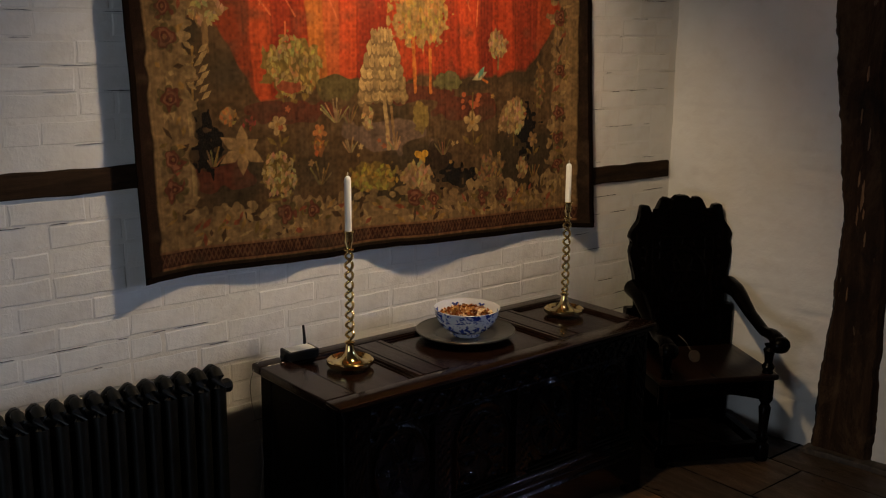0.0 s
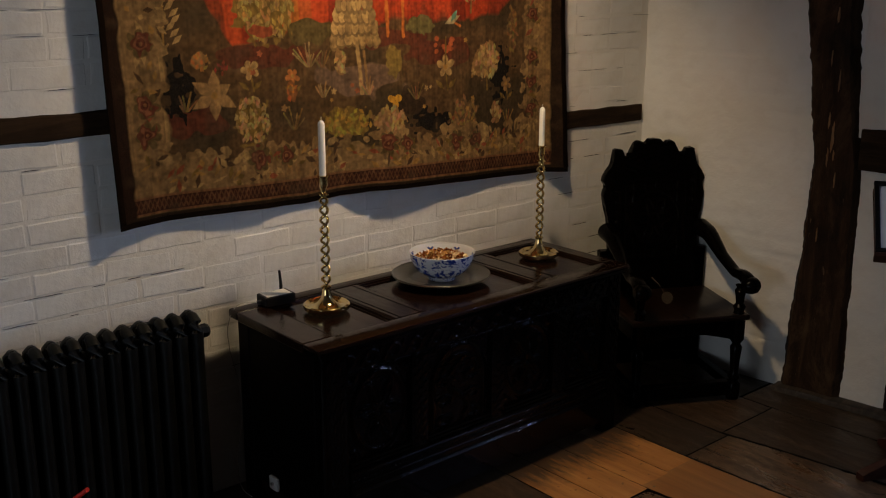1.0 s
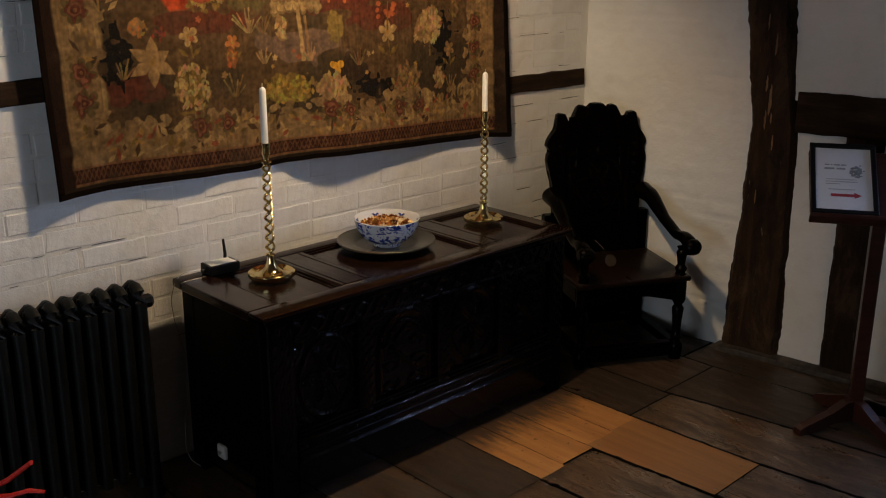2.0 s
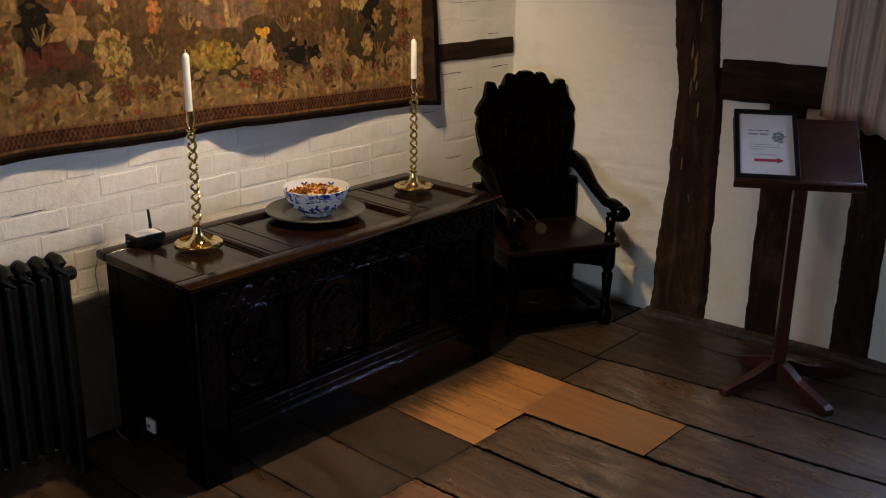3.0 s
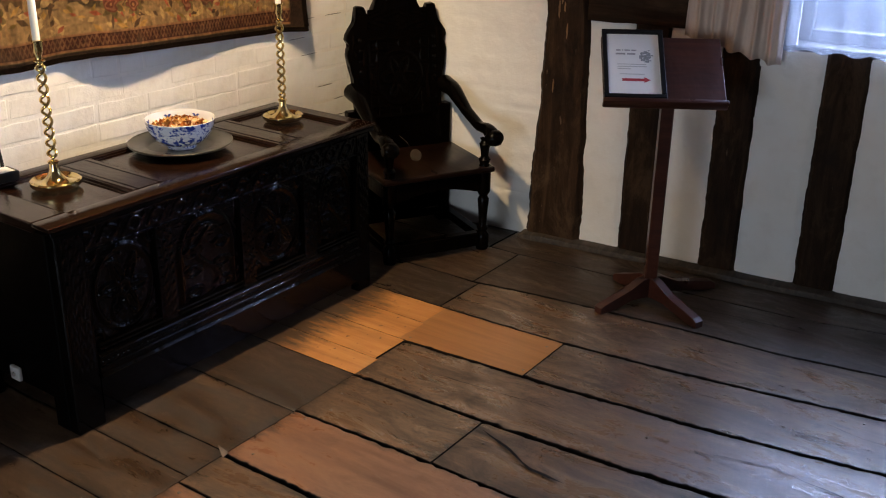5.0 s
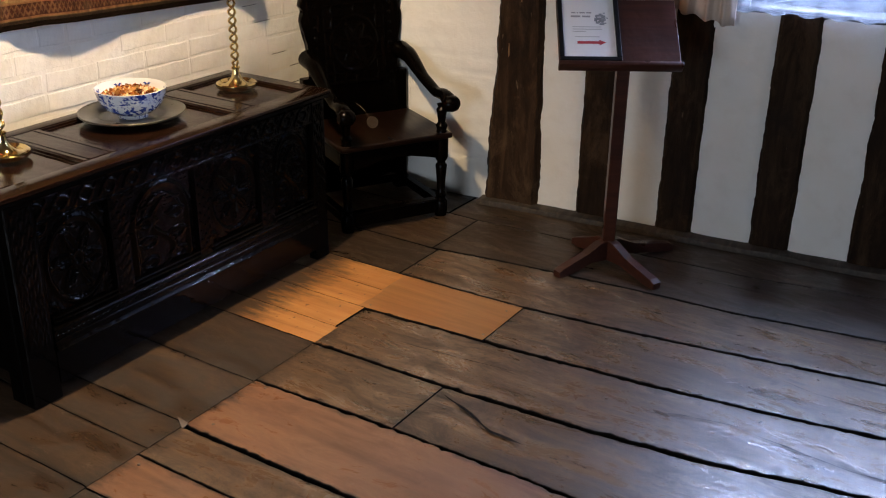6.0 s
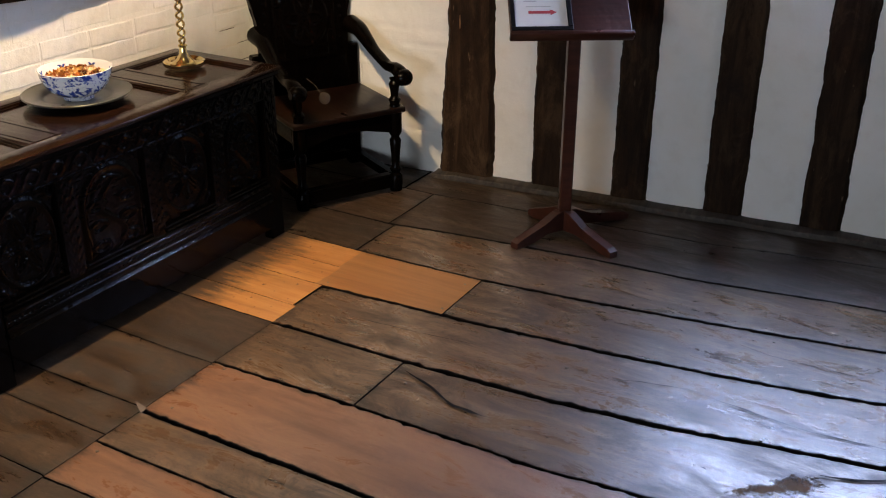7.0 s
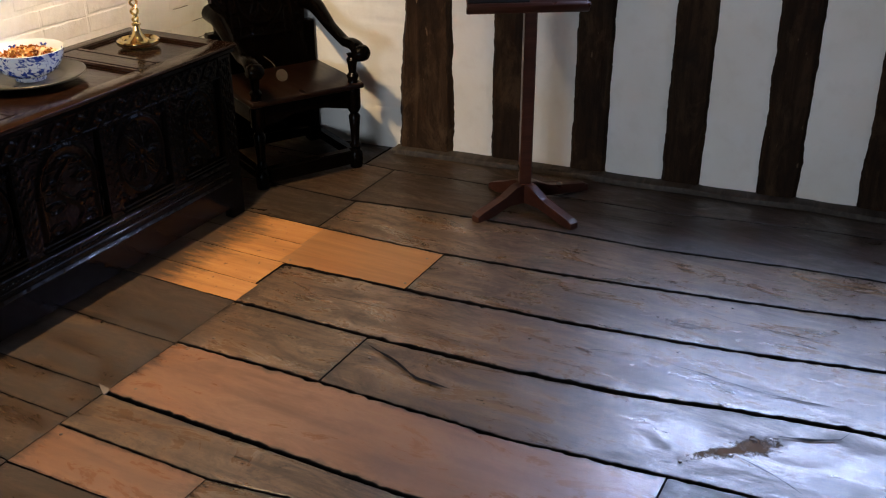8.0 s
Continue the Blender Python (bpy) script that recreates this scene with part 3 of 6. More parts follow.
def scrolls(u, v, x, z):
    p = (x * 11.0) % 1.0
    dx, dz = (p - 0.5) * 2, (v - 0.5) * 2
    slant = dx - 0.7 * dz
    return min(1.0, smooth01(1 - abs(abs(slant) - 0.55) / 0.25) + ring(math.hypot(dx * 0.9, dz), 0.5, 0.2) + ring(abs(dz), 0.95, 0.12))


def scales(u, v, x, z):
    p, q = (u * 3) % 1.0 - 0.5, (v * 10 + 0.5 * (int(u * 3) % 2)) % 1.0
    return 0.9 * ring(math.hypot(p * 2, q), 0.75, 0.3) * (0.08 < u < 0.92)


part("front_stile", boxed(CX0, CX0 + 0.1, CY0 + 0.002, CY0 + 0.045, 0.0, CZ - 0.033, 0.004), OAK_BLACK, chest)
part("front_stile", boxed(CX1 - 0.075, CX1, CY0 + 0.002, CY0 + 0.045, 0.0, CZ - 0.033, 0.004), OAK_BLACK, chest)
carved("stile_carving", CX0 + 0.012, CX0 + 0.088, 0.2, CZ - 0.05, scales, CY0 + 0.001, 24, 110, 0.0035)
carved("stile_carving", CX1 - 0.068, CX1 - 0.01, 0.2, CZ - 0.05, scales, CY0 + 0.001, 20, 110, 0.0035)
carved("top_rail", CX0 + 0.1, CX1 - 0.075, 0.575, CZ - 0.035, scrolls, CY0 + 0.006, 420, 36, 0.005)
PANELS = ((-2.128, -1.878), (-1.81, -1.515), (-1.455, -1.2), (-1.13, -0.905))
for i, (a, b) in enumerate(PANELS):
    carved("front_panel", a, b, 0.262, 0.575, (rosette(6, 0.5), arch, rosette(8, 0.0), arch)[i], CY0 + 0.022, 110, 130, 0.0085)
    bm = bmesh.new()
    for k, (dy, z, r) in enumerate(((0.012, 0.262, 0.007), (0.004, 0.252, 0.006))):
        tube(bm, [(a, CY0 + dy, z), (b, CY0 + dy, z)], r, 8)
    part("panel_moulding", bm, OAK_BLACK, chest, smooth=True)
for (a, b), (c, d) in zip(PANELS, PANELS[1:]):
    carved("muntin", b, c, 0.245, 0.576, scales, CY0 + 0.006, 16, 80, 0.004)
bm = bmesh.new()
outline = [(CY0 + 0.04, 0.05), (CY0 + 0.002, 0.05), (CY0 + 0.002, 0.160), (CY0 - 0.012, 0.164), (CY0 - 0.0135, 0.1675), (CY0 - 0.008, 0.1765), (CY0 - 0.004, 0.178), (CY0 - 0.003, 0.192), (CY0 - 0.006, 0.194), (CY0 - 0.0065, 0.1965), (CY0 - 0.0045, 0.2), (CY0 - 0.003, 0.201), (CY0 - 0.002, 0.222), (CY0 - 0.007, 0.226), (CY0 - 0.0075, 0.232), (CY0 - 0.0045, 0.237), (CY0 + 0.001, 0.241), (CY0 + 0.012, 0.25), (CY0 + 0.04, 0.25)]
ends = [[bm.verts.new((x, y, z)) for y, z in outline] for x in (CX0 + 0.1, CX1 - 0.075)]
for i in range(len(outline)):
    j = (i + 1) % len(outline)
    bm.faces.new((ends[0][i], ends[0][j], ends[1][j], ends[1][i]))
bm.faces.new(ends[0])
bm.faces.new(ends[1][::-1])
part("bottom_rail", bm, OAK_BLACK, chest, "moulded black oak rail")
bead = part("bead", lathe(bmesh.new(), [(0, 0.004), (0.005, 0.003), (0.0072, 0)], 8, pose(0, 0, 0, 90)), OAK_BLACK, chest, smooth=True)
bead.location = (CX0 + 0.115, CY0 - 0.0028, 0.211)
for i in range(1, 64):
    ob = new("bead", bead.data)
    ob.parent = chest
    ob.location = (CX0 + 0.115 + i * (CX1 - CX0 - 0.2) / 64, CY0 - 0.0028, 0.211)

# ---- armchair in the corner ----
w = Vector((0.875, -0.485, 0)).normalized()
CHAIR = Matrix(((w.x, -w.y, 0, -0.395), (w.y, w.x, 0, -0.615), (0, 0, 1, 0), (0, 0, 0, 1)))
chair = thing("armchair", CHAIR, "black carved oak armchair with a shaped panelled back and scrolled arms", "chair")
SEAT = 0.375
LEG = [(0.0, 0.0), (0.026, 0.0), (0.03, 0.03), (0.03, 0.07), (0.018, 0.085), (0.026, 0.10), (0.017, 0.115), (0.021, 0.18), (0.026, 0.235), (0.017, 0.25), (0.026, 0.265), (0.03, 0.275), (0.03, SEAT), (0.0, SEAT)]
SUP = [(0.0, 0.0), (0.024, 0.0), (0.02, 0.012), (0.027, 0.03), (0.016, 0.045), (0.02, 0.08), (0.025, 0.10), (0.016, 0.113), (0.023, 0.125), (0.0, 0.13)]
for x in (-0.225, 0.225):
    part("front_leg", lathe(bmesh.new(), LEG, 20, Matrix.Translation((x, 0, 0))), OAK_CHAIR, chair, smooth=True)
    part("arm_support", lathe(bmesh.new(), SUP, 20, Matrix.Translation((x, 0, SEAT + 0.012))), OAK_CHAIR, chair, smooth=True)
    part("back_leg", boxed(x - 0.03, x + 0.03, 0.395, 0.445, 0, SEAT + 0.2, 0.006), OAK_CHAIR, chair)
    part("side_rail", boxed(x - 0.02, x + 0.02, 0.03, 0.395, SEAT - 0.09, SEAT - 0.005, 0.004), OAK_CHAIR, chair)
    part("side_stretcher", boxed(x - 0.02, x + 0.02, 0.03, 0.395, 0.035, 0.075, 0.004), OAK_CHAIR, chair)
    # scrolled arm
    pts, rad = [], []
    for k in range(25):
        t = k / 24
        y = 0.41 - 0.475 * t
        z = float(np.interp(t, (0, 0.18, 0.45, 0.7, 0.85, 0.95, 1.0), (0.665, 0.655, 0.585, 0.543, 0.548, 0.53, 0.505)))
        pts.append((x * (1.0 + 0.08 * t), y, z))
        rad.append(float(np.interp(t, (0, 0.2, 0.45, 0.75, 0.92, 1), (0.042, 0.036, 0.026, 0.024, 0.032, 0.024))))
    part("arm", tube(bmesh.new(), pts, rad, 14, 0.95), OAK_CHAIR, chair, smooth=True)
    part("scroll_hand", lathe(bmesh.new(), [(0, -0.034), (0.02, -0.033), (0.033, -0.02), (0.036, 0), (0.033, 0.02), (0.02, 0.033), (0, 0.034)], 18, Matrix.Translation((x * 1.08, -0.052, 0.523)) @ pose(0, 0, 0, 0, 90, 0)), OAK_CHAIR, chair, smooth=True)
part("seat", boxed(-0.262, 0.262, -0.035, 0.41, SEAT - 0.012, SEAT + 0.013, 0.008, seg=3), OAK_SEAT, chair, "worn brown oak seat board", True)
bm = prism(bmesh.new(), [(-0.2, SEAT - 0.014), (-0.2, SEAT - 0.1), (-0.14, SEAT - 0.085), (-0.07, SEAT - 0.07), (0, SEAT - 0.066), (0.07, SEAT - 0.07), (0.14, SEAT - 0.085), (0.2, SEAT - 0.1), (0.2, SEAT - 0.014)], -0.018, 0.018, 0.003)
part("front_rail", bm, OAK_CHAIR, chair)
part("front_stretcher", boxed(-0.2, 0.2, -0.022, 0.022, 0.022, 0.085, 0.005), OAK_CHAIR, chair)
part("lower_back_board", boxed(-0.198, 0.198, 0.41, 0.428, 0.078, SEAT - 0.016, 0.003), OAK_CHAIR, chair)
part("back_stretcher", boxed(-0.2, 0.2, 0.4, 0.435, 0.03, 0.075, 0.005), OAK_CHAIR, chair)
# the back: stiles, crest, ears and carved panel, raked backwards
half = [(0.0, 1.067), (0.026, 1.065), (0.038, 1.054), (0.043, 1.034), (0.05, 1.044), (0.061, 1.057), (0.08, 1.059), (0.094, 1.05), (0.105, 1.026), (0.12, 0.996), (0.134, 0.976), (0.14, 0.962), (0.144, 1.006), (0.152, 1.022), (0.178, 1.026), (0.19, 1.02), (0.194, 1.0), (0.193, 0.965),
        (0.203, 0.952), (0.222, 0.928), (0.238, 0.905), (0.243, 0.885), (0.232, 0.868), (0.222, 0.858), (0.236, 0.845), (0.241, 0.82), (0.236, 0.79), (0.224, 0.76), (0.218, 0.72), (0.212, 0.66), (0.208, 0.55), (0.206, SEAT + 0.0)]
outline = half + [(-x, z) for x, z in reversed(half[1:])]


def raked(bm, dy=0.0):
    for v in bm.verts:
        v.co.y += 0.405 + dy + 0.09 * (v.co.z - SEAT)
    return bm


part("backrest", raked(prism(bmesh.new(), outline, -0.018, 0.022, 0.005)), OAK_CHAIR, chair, smooth=True)


def panel_relief(u, v):
    dx, dz = (u - 0.5) * 2, (v - 0.5) * 2
    r, a = math.hypot(dx, dz * 1.1), math.atan2(dz, dx)
    h = ring(r, 0.72, 0.1) + ring(r, 0.4 + 0.16 * math.cos(6 * a), 0.12) + ring(r, 0.1, 0.1)
    h += ring(abs(dx), 0.96, 0.08) + ring(abs(dz), 0.96, 0.08)
    h += 0.7 * smooth01(1 - abs(math.sin(9 * dx) * math.sin(9 * dz)) / 0.3) * (r > 0.82)
    return min(1.0, h)


bm = sheet(lambda x, z: (x, -0.02 - 0.005 * panel_relief((x + 0.15) / 0.3, (z - 0.53) / 0.36), z), -0.15, 0.15, 0.53, 0.89, 60, 70)
part("back_panel", raked(bm), OAK_CHAIR, chair, smooth=True)
bm = sheet(lambda x, z: (x, -0.02 - 0.004 * (0.5 + 0.5 * math.sin(90 * abs(x) + 5 * math.sin(70 * z))) * (0.4 + 0.6 * abs(wob(abs(x), 2, z, 30))), z), -0.14, 0.14, 0.92, 1.01, 60, 24)
part("crest_carving", raked(bm), OAK_CHAIR, chair, smooth=True)
for x in (-0.178, 0.178):
    for k in range(9):
        z = 0.52 + k * 0.045
        bm = lathe(bmesh.new(), [(0, 0.003), (0.006, 0.0025), (0.009, 0)], 10, Matrix.Translation((x, -0.018, z)) @ pose(0, 0, 0, 90))
        part("stud", raked(bm), OAK_CHAIR, chair, smooth=True)
tag = thing("seat_tag", CHAIR @ pose(-0.02, 0.175, 0, 0, 0, 0), "small round brown tag on a pale string on the armchair seat", "tag")
TAGM = plain("tag_card", (0.03, 0.018, 0.009), 0.7, 0, 0.3, 40, 0.1)
part("disc", lathe(bmesh.new(), [(0, 0), (0.026, 0), (0.027, 0.002), (0.026, 0.004), (0, 0.004)], 24, Matrix.Translation((0, 0.012, SEAT + 0.036)) @ pose(0, 0, 0, 62, 0, 0)), TAGM, tag)
part("string", tube(bmesh.new(), [(-0.01, 0.02, SEAT + 0.055), (-0.02, 0.06, SEAT + 0.085), (-0.03, 0.12, SEAT + 0.1)], 0.0009, 6), plain("string", (0.16, 0.13, 0.1), 0.8), tag)

# ---- lectern with a framed notice ----
u = Vector((0.544, -0.839, 0)).normalized()
back = Vector((-u.y, u.x, 0))
LECT = Matrix(((u.x, back.x, 0, -0.252), (u.y, back.y, 0, -1.560), (0, 0, 1, 0), (0, 0, 0, 1)))
lectern = thing("lectern", LECT, "reddish mahogany lectern with a sloping board and four splayed feet", "lectern")
part("column", boxed(-0.024, 0.024, -0.024, 0.024, 0.05, 0.885, 0.004), MAHOGANY, lectern)
inv = LECT.inverted()
for tip in ((-0.49, -1.455), (-0.372, -1.825), (0.03, -1.72), (-0.14, -1.365)):
    t = inv @ Vector((*tip, 0))
    a = math.atan2(t.y, t.x)
    n = t.length
    bm = prism(bmesh.new(), [(0.015, 0.02), (0.015, 0.105), (0.05, 0.1), (0.12, 0.066), (n - 0.02, 0.034), (n, 0.024), (n, 0.0), (n - 0.05, 0.0), (n - 0.09, 0.008), (0.1, 0.03)], -0.02, 0.02, 0.003)
    bmesh.ops.rotate(bm, verts=bm.verts, cent=(0, 0, 0), matrix=Matrix.Rotation(a, 3, "Z"))
    part("foot", bm, MAHOGANY, lectern)
BOARD = pose(-0.03, -0.115, 0.842, 40, 0, 0)
bm = boxed(-0.222, 0.222, 0, 0.295, -0.02, 0, 0.003)
bmesh.ops.transform(bm, matrix=BOARD, verts=bm.verts)
part("board", bm, MAHOGANY, lectern)
bm = boxed(-0.226, 0.226, -0.02, -0.001, -0.022, 0.022, 0.005, seg=2)
bmesh.ops.transform(bm, matrix=BOARD, verts=bm.verts)
part("ledge", bm, MAHOGANY, lectern, smooth=True)
bm = boxed(-0.05, 0.05, 0.1, 0.22, -0.05, -0.021, 0.003)
bmesh.ops.transform(bm, matrix=BOARD, verts=bm.verts)
part("bracket", bm, MAHOGANY, lectern)
NOTICE = LECT @ BOARD @ pose(-0.108, 0.16, 0.001)
notice = thing("notice", NOTICE, "white printed notice in a black frame with a red arrow", "notice")
FW, FH = 0.113, 0.157
for a in ((-FW, FW, -FH, -FH + 0.017), (-FW, FW, FH - 0.017, FH), (-FW, -FW + 0.017, -FH + 0.017, FH - 0.017), (FW - 0.017, FW, -FH + 0.017, FH - 0.017)):
    part("frame_bar", boxed(*a, 0, 0.016, 0.002), BLACK, notice)
part("paper", boxed(-FW + 0.016, FW - 0.016, -FH + 0.016, FH - 0.016, 0.002, 0.006), PAPER, notice)


def bar(x0, x1, y, h, mat=None, name="text_bar"):
    part(name, boxed(x0, x1, y - h / 2, y + h / 2, 0.0062, 0.0068), mat or INK, notice)


def words(text, x, y, size, mat):
    c = bpy.data.curves.new("text", "FONT")
    c.body, c.size, c.align_x = text, size, "LEFT"
    o = new("lettering", c)
    me = bpy.data.meshes.new_from_object(o)
    bpy.data.objects.remove(o)
    o = new("lettering", me)
    me.materials.append(mat)
    o.parent = notice
    o.location = (x, y, 0.0066)
    return o


for x0, x1 in ((-0.062, -0.046), (-0.041, -0.036), (-0.031, -0.011), (-0.006, 0.012)):
    bar(x0, x1, 0.064, 0.0055)
for x0, x1 in ((-0.064, -0.029), (-0.022, 0.008)):
    bar(x0, x1, 0.047, 0.0075)
for k, y in enumerate((-0.001, -0.0115, -0.022)):
    bar(-0.060, (0.045, 0.047, -0.012)[k], y, 0.0028, FAINT)
bar(-0.052, 0.038, -0.046, 0.0028, FAINT)
bar(-0.045, 0.035, -0.072, 0.012, INKRED, "arrow")
bm = bmesh.new()
q = [bm.verts.new(p) for p in ((0.035, -0.059, 0.0066), (0.06, -0.072, 0.0066), (0.035, -0.085, 0.0066))]
bm.faces.new(q)
part("arrow_head", bm, INKRED, notice)
bm = bmesh.new()
for k in range(26):
    a = k * 2.4
    r = 0.0062 * math.sqrt(k) * (0.8 if k % 3 else 1.05)
    x, y, h = 0.046 + r * math.cos(a) * 0.8, 0.036 + r * math.sin(a), 0.0035 + 0.002 * (k % 3)
    box(bm, x - h, x + h, y - h * 0.6, y + h * 0.6, 0.0062, 0.0067)
part("emblem", bm, plain("emblem_ink", (0.32, 0.33, 0.33), 0.7, 0, 0.4, 200, 0.01), notice)

# ---- things on the chest ----
CANDLE_BASE = [(0, 0.0), (0.077, 0.0), (0.079, 0.004), (0.0778, 0.013), (0.073, 0.0165), (0.068, 0.014), (0.06, 0.0085), (0.044, 0.0105), (0.03, 0.02), (0.019, 0.034), (0.0145, 0.05), (0.0125, 0.066), (0.017, 0.07), (0.017, 0.074), (0.011, 0.078), (0.0, 0.078)]
CUP = [(0, 0.0), (0.011, 0.0), (0.017, 0.003), (0.017, 0.006), (0.010, 0.01), (0.009, 0.02), (0.013, 0.03), (0.0145, 0.034), (0.0145, 0.06), (0.018, 0.062), (0.018, 0.066), (0.012, 0.067), (0.012, 0.055), (0, 0.055)]


def candlestick(x, y, stem, wax, turn, lean):
    m = Matrix.Translation((x, y, CZ + 0.001))
    st = thing("candlestick", m @ pose(0, 0, 0, 0, lean, turn), "polished brass candlestick with an open barley-twist stem", "candlestick", "brass candlesticks")
    part("base", lathe(bmesh.new(), CANDLE_BASE, 48), BRASS, st, smooth=True)
    for k in range(2):
        pts = []
        for i in range(150):
            t = i / 149
            a = 2 * math.pi * 4.6 * t + math.pi * k
            r = 0.0122 * min(1.0, 12 * t + 0.25, 12 * (1 - t) + 0.25)
            pts.append((r * math.cos(a), r * math.sin(a), 0.076 + (stem - 0.076) * t))
        part("twist_strand", tube(bmesh.new(), pts, 0.0050, 10), BRASS, st, smooth=True)
    part("socket", lathe(bmesh.new(), [(r, z + stem - 0.002) for r, z in CUP], 28), BRASS, st, smooth=True)
    c = thing("candle", st.matrix_world @ pose(0, 0, stem + 0.054), "plain white wax candle, unlit, in a brass candlestick", "candle", "candles")
    part("wax", lathe(bmesh.new(), [(0, 0), (0.0112, 0), (0.0108, wax - 0.012), (0.009, wax - 0.006), (0.004, wax - 0.001), (0, wax)], 20), WAX, c, smooth=True)
    part("wick", tube(bmesh.new(), [(0, 0, wax - 0.001), (0.0005, 0, wax + 0.006), (0.001, 0, wax + 0.011)], 0.0012, 6), plain("wick", (0.5, 0.47, 0.4), 0.8), c)
    return st


candlestick(-2.0, -0.283, 0.385, 0.19, 20, -0.4)
candlestick(-0.98, -0.287, 0.375, 0.16, 75, 0.2)

PX, PY = -1.483, -0.272
plate = thing("plate", pose(PX, PY, CZ), "grey pewter plate with a broad rim under a bowl", "plate")
prof = [(0, 0.002), (0.105, 0.002), (0.115, 0.005), (0.125, 0.013), (0.17, 0.0175), (0.177, 0.02), (0.181, 0.018), (0.177, 0.014), (0.13, 0.0085), (0.118, 0.001), (0.1, 0.0), (0, 0.0)]
part("dish", lathe(bmesh.new(), prof, 64), PEWTER, plate, smooth=True)
part("rim_bead", lathe(bmesh.new(), [(0.176, 0.0205), (0.179, 0.0225), (0.182, 0.0205), (0.181, 0.0175), (0.178, 0.018), (0.176, 0.0205)], 64), PEWTER, plate, smooth=True)

CHINA = Mat("blue_white_china", 0.12)
sep = CHINA.add("ShaderNodeSeparateXYZ")
CHINA.link(CHINA.coord, sep.inputs[0])
ang = CHINA.add("ShaderNodeMath")
ang.operation = "ARCTAN2"
CHINA.link(sep.outputs[1], ang.inputs[0])
CHINA.link(sep.outputs[0], ang.inputs[1])
comb = CHINA.add("ShaderNodeCombineXYZ")
for i, (src, k) in enumerate(((ang.outputs[0], 0.09), (sep.outputs[2], 1.0))):
    mul = CHINA.add("ShaderNodeMath")
    mul.operation = "MULTIPLY"
    mul.inputs[1].default_value = k
    CHINA.link(src, mul.inputs[0])
    CHINA.link(mul.outputs[0], comb.inputs[i])
motif = CHINA.noise(34, 3, comb.outputs[0], 0.6, 1.6)
strokes = CHINA.noise(95, 2, comb.outputs[0], 0.5, 1.0)
BLUE = (0.03, 0.06, 0.30)
glaze = CHINA.ramp(CHINA.noise(8, 3), (0.3, (0.66, 0.71, 0.80)), (0.7, (0.74, 0.78, 0.84)))
c1 = CHINA.mix(CHINA.scalar(motif, 0, 1, 0.525, 0.56), glaze, BLUE)
c1 = CHINA.mix(CHINA.scalar(strokes, 0, 0.85, 0.60, 0.64), c1, (0.07, 0.12, 0.42))
CHINA.colour(c1)
CHINA.b.inputs["Coat Weight"].default_value = 0.6
INNER = Mat("white_china", 0.12)
INNER.colour(INNER.ramp(INNER.noise(10, 3), (0.3, (0.70, 0.73, 0.78)), (0.7, (0.78, 0.80, 0.83))))
BLUEM = plain("cobalt_paint", (0.05, 0.08, 0.32), 0.15, 0, 0.3, 60, 0.02)
bowl = thing("bowl", pose(PX - 0.005, PY - 0.012, CZ + 0.003), "blue and white china bowl filled with potpourri", "bowl")
prof = [(0, 0.004), (0.042, 0.004), (0.044, 0.0), (0.05, 0.0), (0.051, 0.012), (0.072, 0.02), (0.094, 0.037), (0.109, 0.06), (0.1165, 0.082), (0.120, 0.1), (0.121, 0.102)]
part("outer_wall", lathe(bmesh.new(), prof, 64), CHINA.m, bowl, "china wall painted with blue sprays", True)
prof = [(0.121, 0.102), (0.1195, 0.1035), (0.1175, 0.1), (0.1135, 0.083), (0.1055, 0.062), (0.09, 0.041), (0.066, 0.025), (0, 0.018)]
part("inner_wall", lathe(bmesh.new(), prof, 64), INNER.m, bowl, smooth=True)
rngb = random.Random(5)
for k in range(7):
    a = k * 2 * math.pi / 7 + 0.35
    bm = bmesh.new()
    for j in range(5):
        b = (j - 2) * 0.55
        cx, cz = 0.112 - 0.0, 0.090 - 0.011 * math.cos(b) + 0.004
        px, pz = 0.010 * math.sin(b), cz
        e = lathe(bmesh.new(), [(0, 0.0006), (0.0045, 0.0004), (0.005, 0)], 8)
        me = bpy.data.meshes.new("t")
        e.to_mesh(me)
        e.free()
        n0 = len(bm.verts)
        bm.from_mesh(me)
        bm.verts.ensure_lookup_table()
        vs = bm.verts[n0:]
        rr = float(np.interp(pz, (0.062, 0.083, 0.1), (0.1055, 0.1135, 0.1175))) - 0.0006
        mt = pose(0, 0, 0, 0, 0, math.degrees(a)) @ Matrix.Translation((rr, px, pz)) @ pose(0, 0, 0, 0, -62, 0) @ pose(0, 0, 0, 0, 0, math.degrees(b)) @ Matrix.Diagonal((1.7, 0.7, 1, 1))
        bmesh.ops.transform(bm, matrix=mt, verts=vs)
    part("painted_sprig", bm, BLUEM, bowl)

